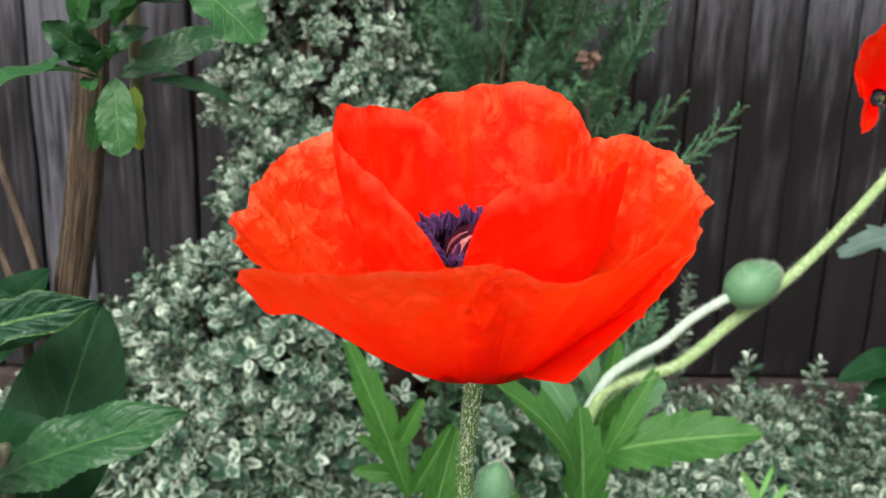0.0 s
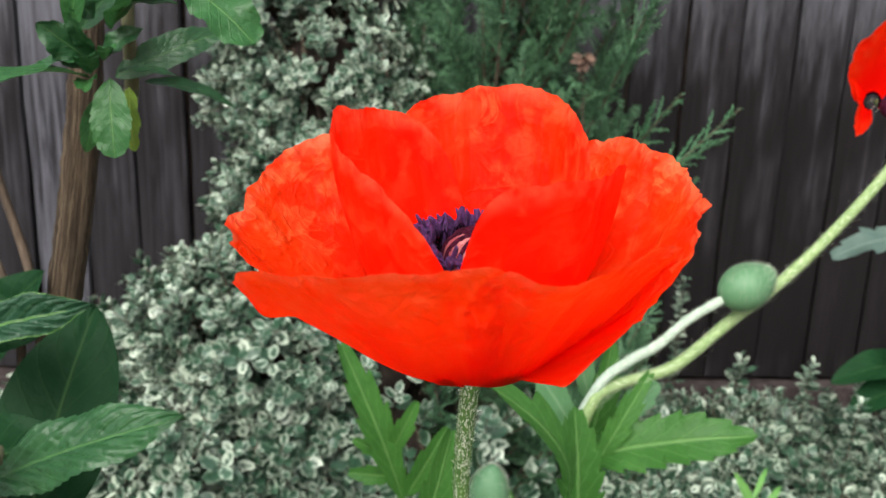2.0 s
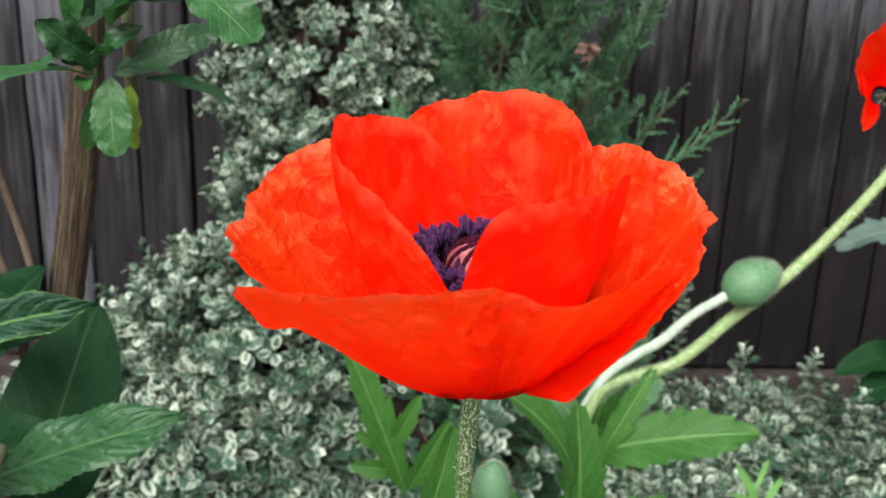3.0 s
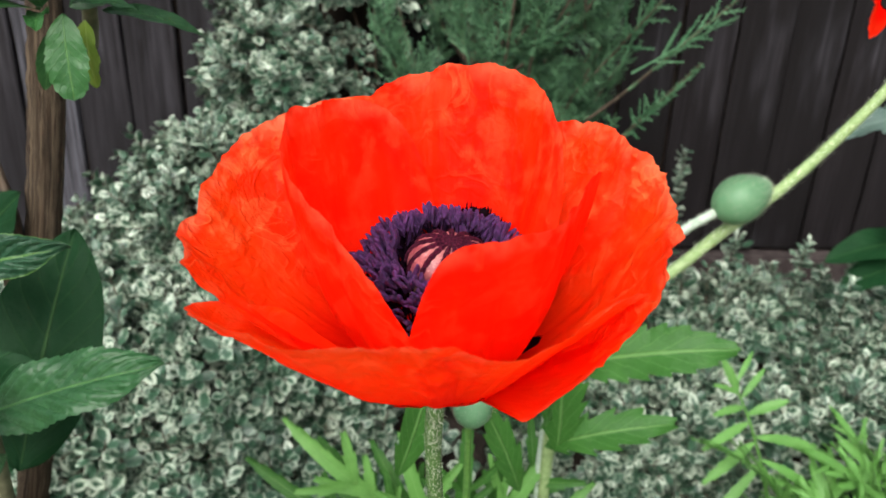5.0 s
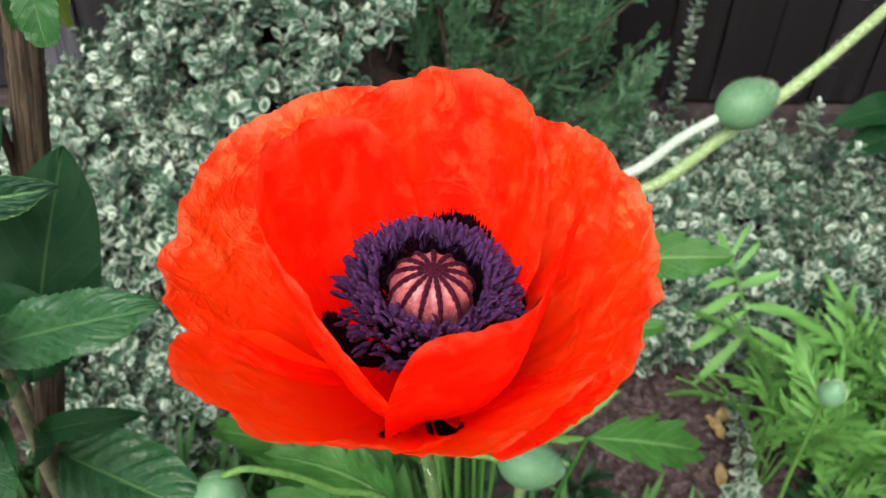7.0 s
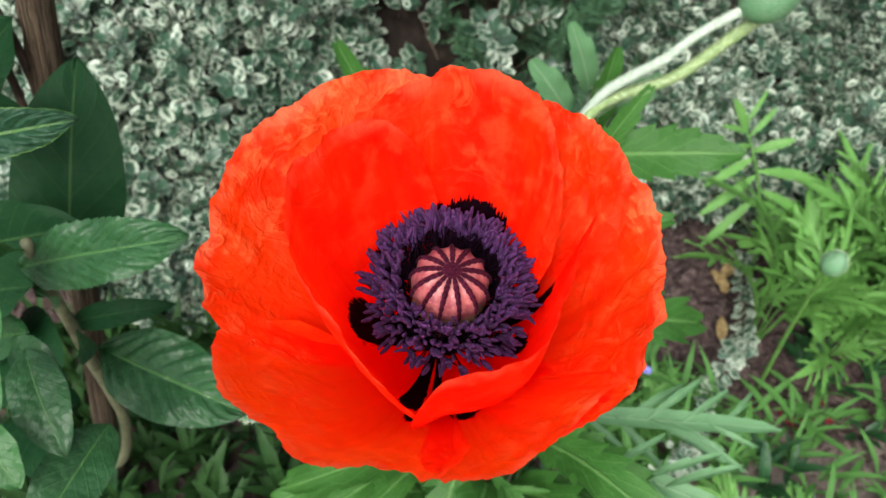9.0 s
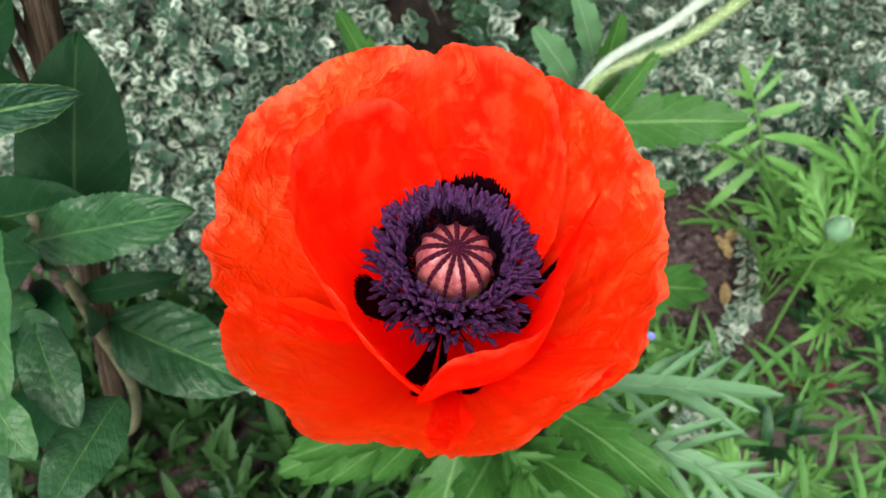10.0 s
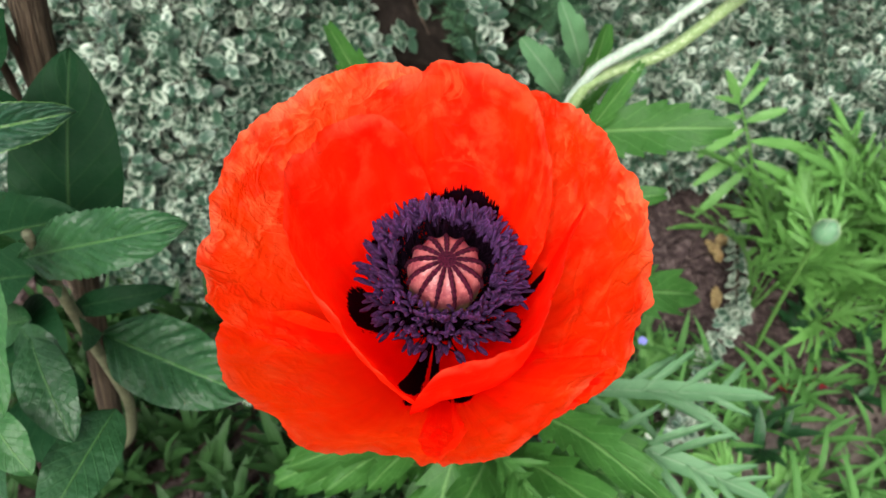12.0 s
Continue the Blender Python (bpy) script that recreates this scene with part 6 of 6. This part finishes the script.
def build_clods():
    """Crumbs of dry earth on the open patch of soil."""
    rng = np.random.default_rng(66)
    pieces = []
    for _ in range(1500):
        x, y = 0.36 + 0.36 * rng.random(), 0.36 + 0.34 * rng.random()
        size = 0.0025 + 0.0075 * rng.random() ** 2.5
        z = GROUND + 0.016 * noise.noise((x * 6, y * 6, 0.3)) + 0.007 * noise.noise((x * 30, y * 30, 1.3))
        d = [unit(rng.normal(size=3)) for _ in range(3)]
        v = []
        for i, lat in enumerate((-0.9, -0.2, 0.55)):
            for j in range(6):
                a = j * 1.0472 + 0.5 * i
                p = np.array((math.cos(lat) * math.cos(a), math.cos(lat) * math.sin(a), 0.8 * math.sin(lat)))
                v.append(p * size * (0.85 + 0.30 * rng.random()) * (1 + 0.25 * float(np.dot(p, d[0]))))
        v = np.array(v) + np.array((x, y, z + size * 0.3))
        f = [[r * 6 + j, r * 6 + (j + 1) % 6, r * 6 + 6 + (j + 1) % 6, r * 6 + 6 + j] for r in (0, 1) for j in range(6)]
        f += [[12, 13, 14, 15], [12, 15, 16, 17], [3, 2, 1, 0], [5, 4, 3, 0]]
        pieces.append((v, np.array(f), np.zeros((18, 2))))
    tagged(merged("soil_crumbs", pieces, SOIL, None, False), "dry crumbs of pale brown earth on the bed", "soil", kind="stuff")


def build_seedlings():
    rng = np.random.default_rng(62)
    for name, material, count, x0, x1, y0, y1, size, tall, label in (
            ("strap_leaved_seedlings", STRAP_LEAF, 250, 0.12, 0.60, 0.28, 0.64, 0.026, 0.08, "bright green narrow-leaved seedlings on the soil"),
            ("seedlings", SHRUB_LEAF, 300, -0.55, 0.65, 0.12, 0.74, 0.014, 0.06, "small soft green seedlings covering the soil"),
            ("ground_cover", LOW_LEAF, 620, -0.50, 0.06, 0.10, 0.72, 0.014, 0.11, "dull green low leaves shading the soil")):
        pieces = []
        for _ in range(count):
            x, y = x0 + (x1 - x0) * rng.random(), y0 + (y1 - y0) * rng.random()
            if 0.28 < x < 0.46 and 0.6 < y < 0.85 or 0.43 < x < 0.56 and 0.44 < y < 0.63 and rng.random() < 0.6 or rng.random() < 0.35 * (x > 0.35):
                continue
            h = 0.02 + tall * rng.random()
            for k in range(5):
                a = rng.random() * 6.28
                ln = size + 1.6 * size * rng.random()
                b = np.array((x, y, GROUND + h * 0.4 * rng.random()))
                t = b + np.array((ln * math.cos(a), ln * math.sin(a), h * (0.2 + 0.8 * rng.random())))
                pieces.append(leaf_data(b, t, ln * (0.15 if name[0:5] == "strap" else 0.42), (0, 0, 1), 0.1, 0.2, 0.04, nu=7, nv=5, droop=0.15))
        tagged(merged(name, pieces, material, None), label, "ground plants", kind="stuff")


build_mulch()
build_clods()
build_seedlings()

for k, (x, y, z) in enumerate(((0.2527, 0.5854, 0.161), (0.19, 0.55, 0.15), (0.13, 0.56, 0.14))):
    fl = thing("blue_flower", (x, y, GROUND), "tiny pale blue five-petalled flower on a thin stem", "flower", "tiny blue flowers")
    tube("stem", ((x, y + 0.01, GROUND), (x, y, z)), (0.0008, 0.0006), GREEN_TWIG, fl, 5, 6)
    for i in range(5):
        a = i * 1.2566
        leaf("petal", fl, BLUE_PETAL, (x, y, z), (x + 0.006 * math.cos(a), y + 0.006 * math.sin(a), z + 0.001), 0.006, nu=6, nv=5, blunt=2.0)

red = thing("red_seedling", (0.47, 0.575, GROUND), "small sprig of crimson-red leaves on the soil", "seedling")
rngr = np.random.default_rng(3)
for k in range(16):
    a = rngr.random() * 6.28
    b = np.array((0.47 + 0.03 * rngr.normal(), 0.575 + 0.012 * rngr.normal(), GROUND + 0.012))
    leaf("leaf", red, RED_SPRIG, b, b + np.array((0.014 * math.cos(a), 0.014 * math.sin(a), 0.006)), 0.006, nu=6, nv=5)

for k, (x, y, a, s) in enumerate(((0.405, 0.80, 0.4, 0.05), (0.41, 0.77, 2.0, 0.04), (0.385, 0.69, 1.4, 0.035), (0.10, 0.60, 0.6, 0.04))):
    dl = thing("dry_leaf", (x, y, GROUND), "curled tan dead leaf lying on the soil", "leaf", "dead leaves on the soil")
    leaf("blade", dl, DEAD_LEAF, (x, y, GROUND + 0.012), (x + s * math.cos(a), y + s * math.sin(a), GROUND + 0.02), s * 0.45, wave=0.12, fold=0.3, nu=16)

# one fallen scrap of petal in the euonymus, and a dry brown flower head in the juniper
SCRAP = (-0.132, 0.92, 0.262)
scrap = thing("fallen_petal", SCRAP, "small fallen orange-red petal caught in the euonymus", "petal")
leaf("blade", scrap, PETAL, SCRAP, np.array(SCRAP) + np.array((0.030, -0.010, 0.014)), 0.022, up=(0.1, -0.6, 0.8), wave=0.12, fold=0.3, nu=16, blunt=1.6)
HEAD = np.array((0.174, 0.980, 0.844))
head = thing("dry_flower_head", HEAD, "dry brown flower head hanging among the juniper sprays", "flower head")
tube("stalk", (HEAD + (0.010, 0.02, -0.12), HEAD + (0.004, 0.01, -0.05), HEAD), (0.0014, 0.0010, 0.0008), TWIG, head, 5, 10)
rngh = np.random.default_rng(17)
for k in range(11):
    d = unit(rngh.normal(size=3) + np.array((0, -0.4, 0.5)))
    leaf("bract", head, DRY_HEAD, HEAD, HEAD + d * (0.012 + 0.008 * rngh.random()), 0.008, up=(0.2, -0.8, 0.4), wave=0.15, fold=0.4, nu=8, nv=5)
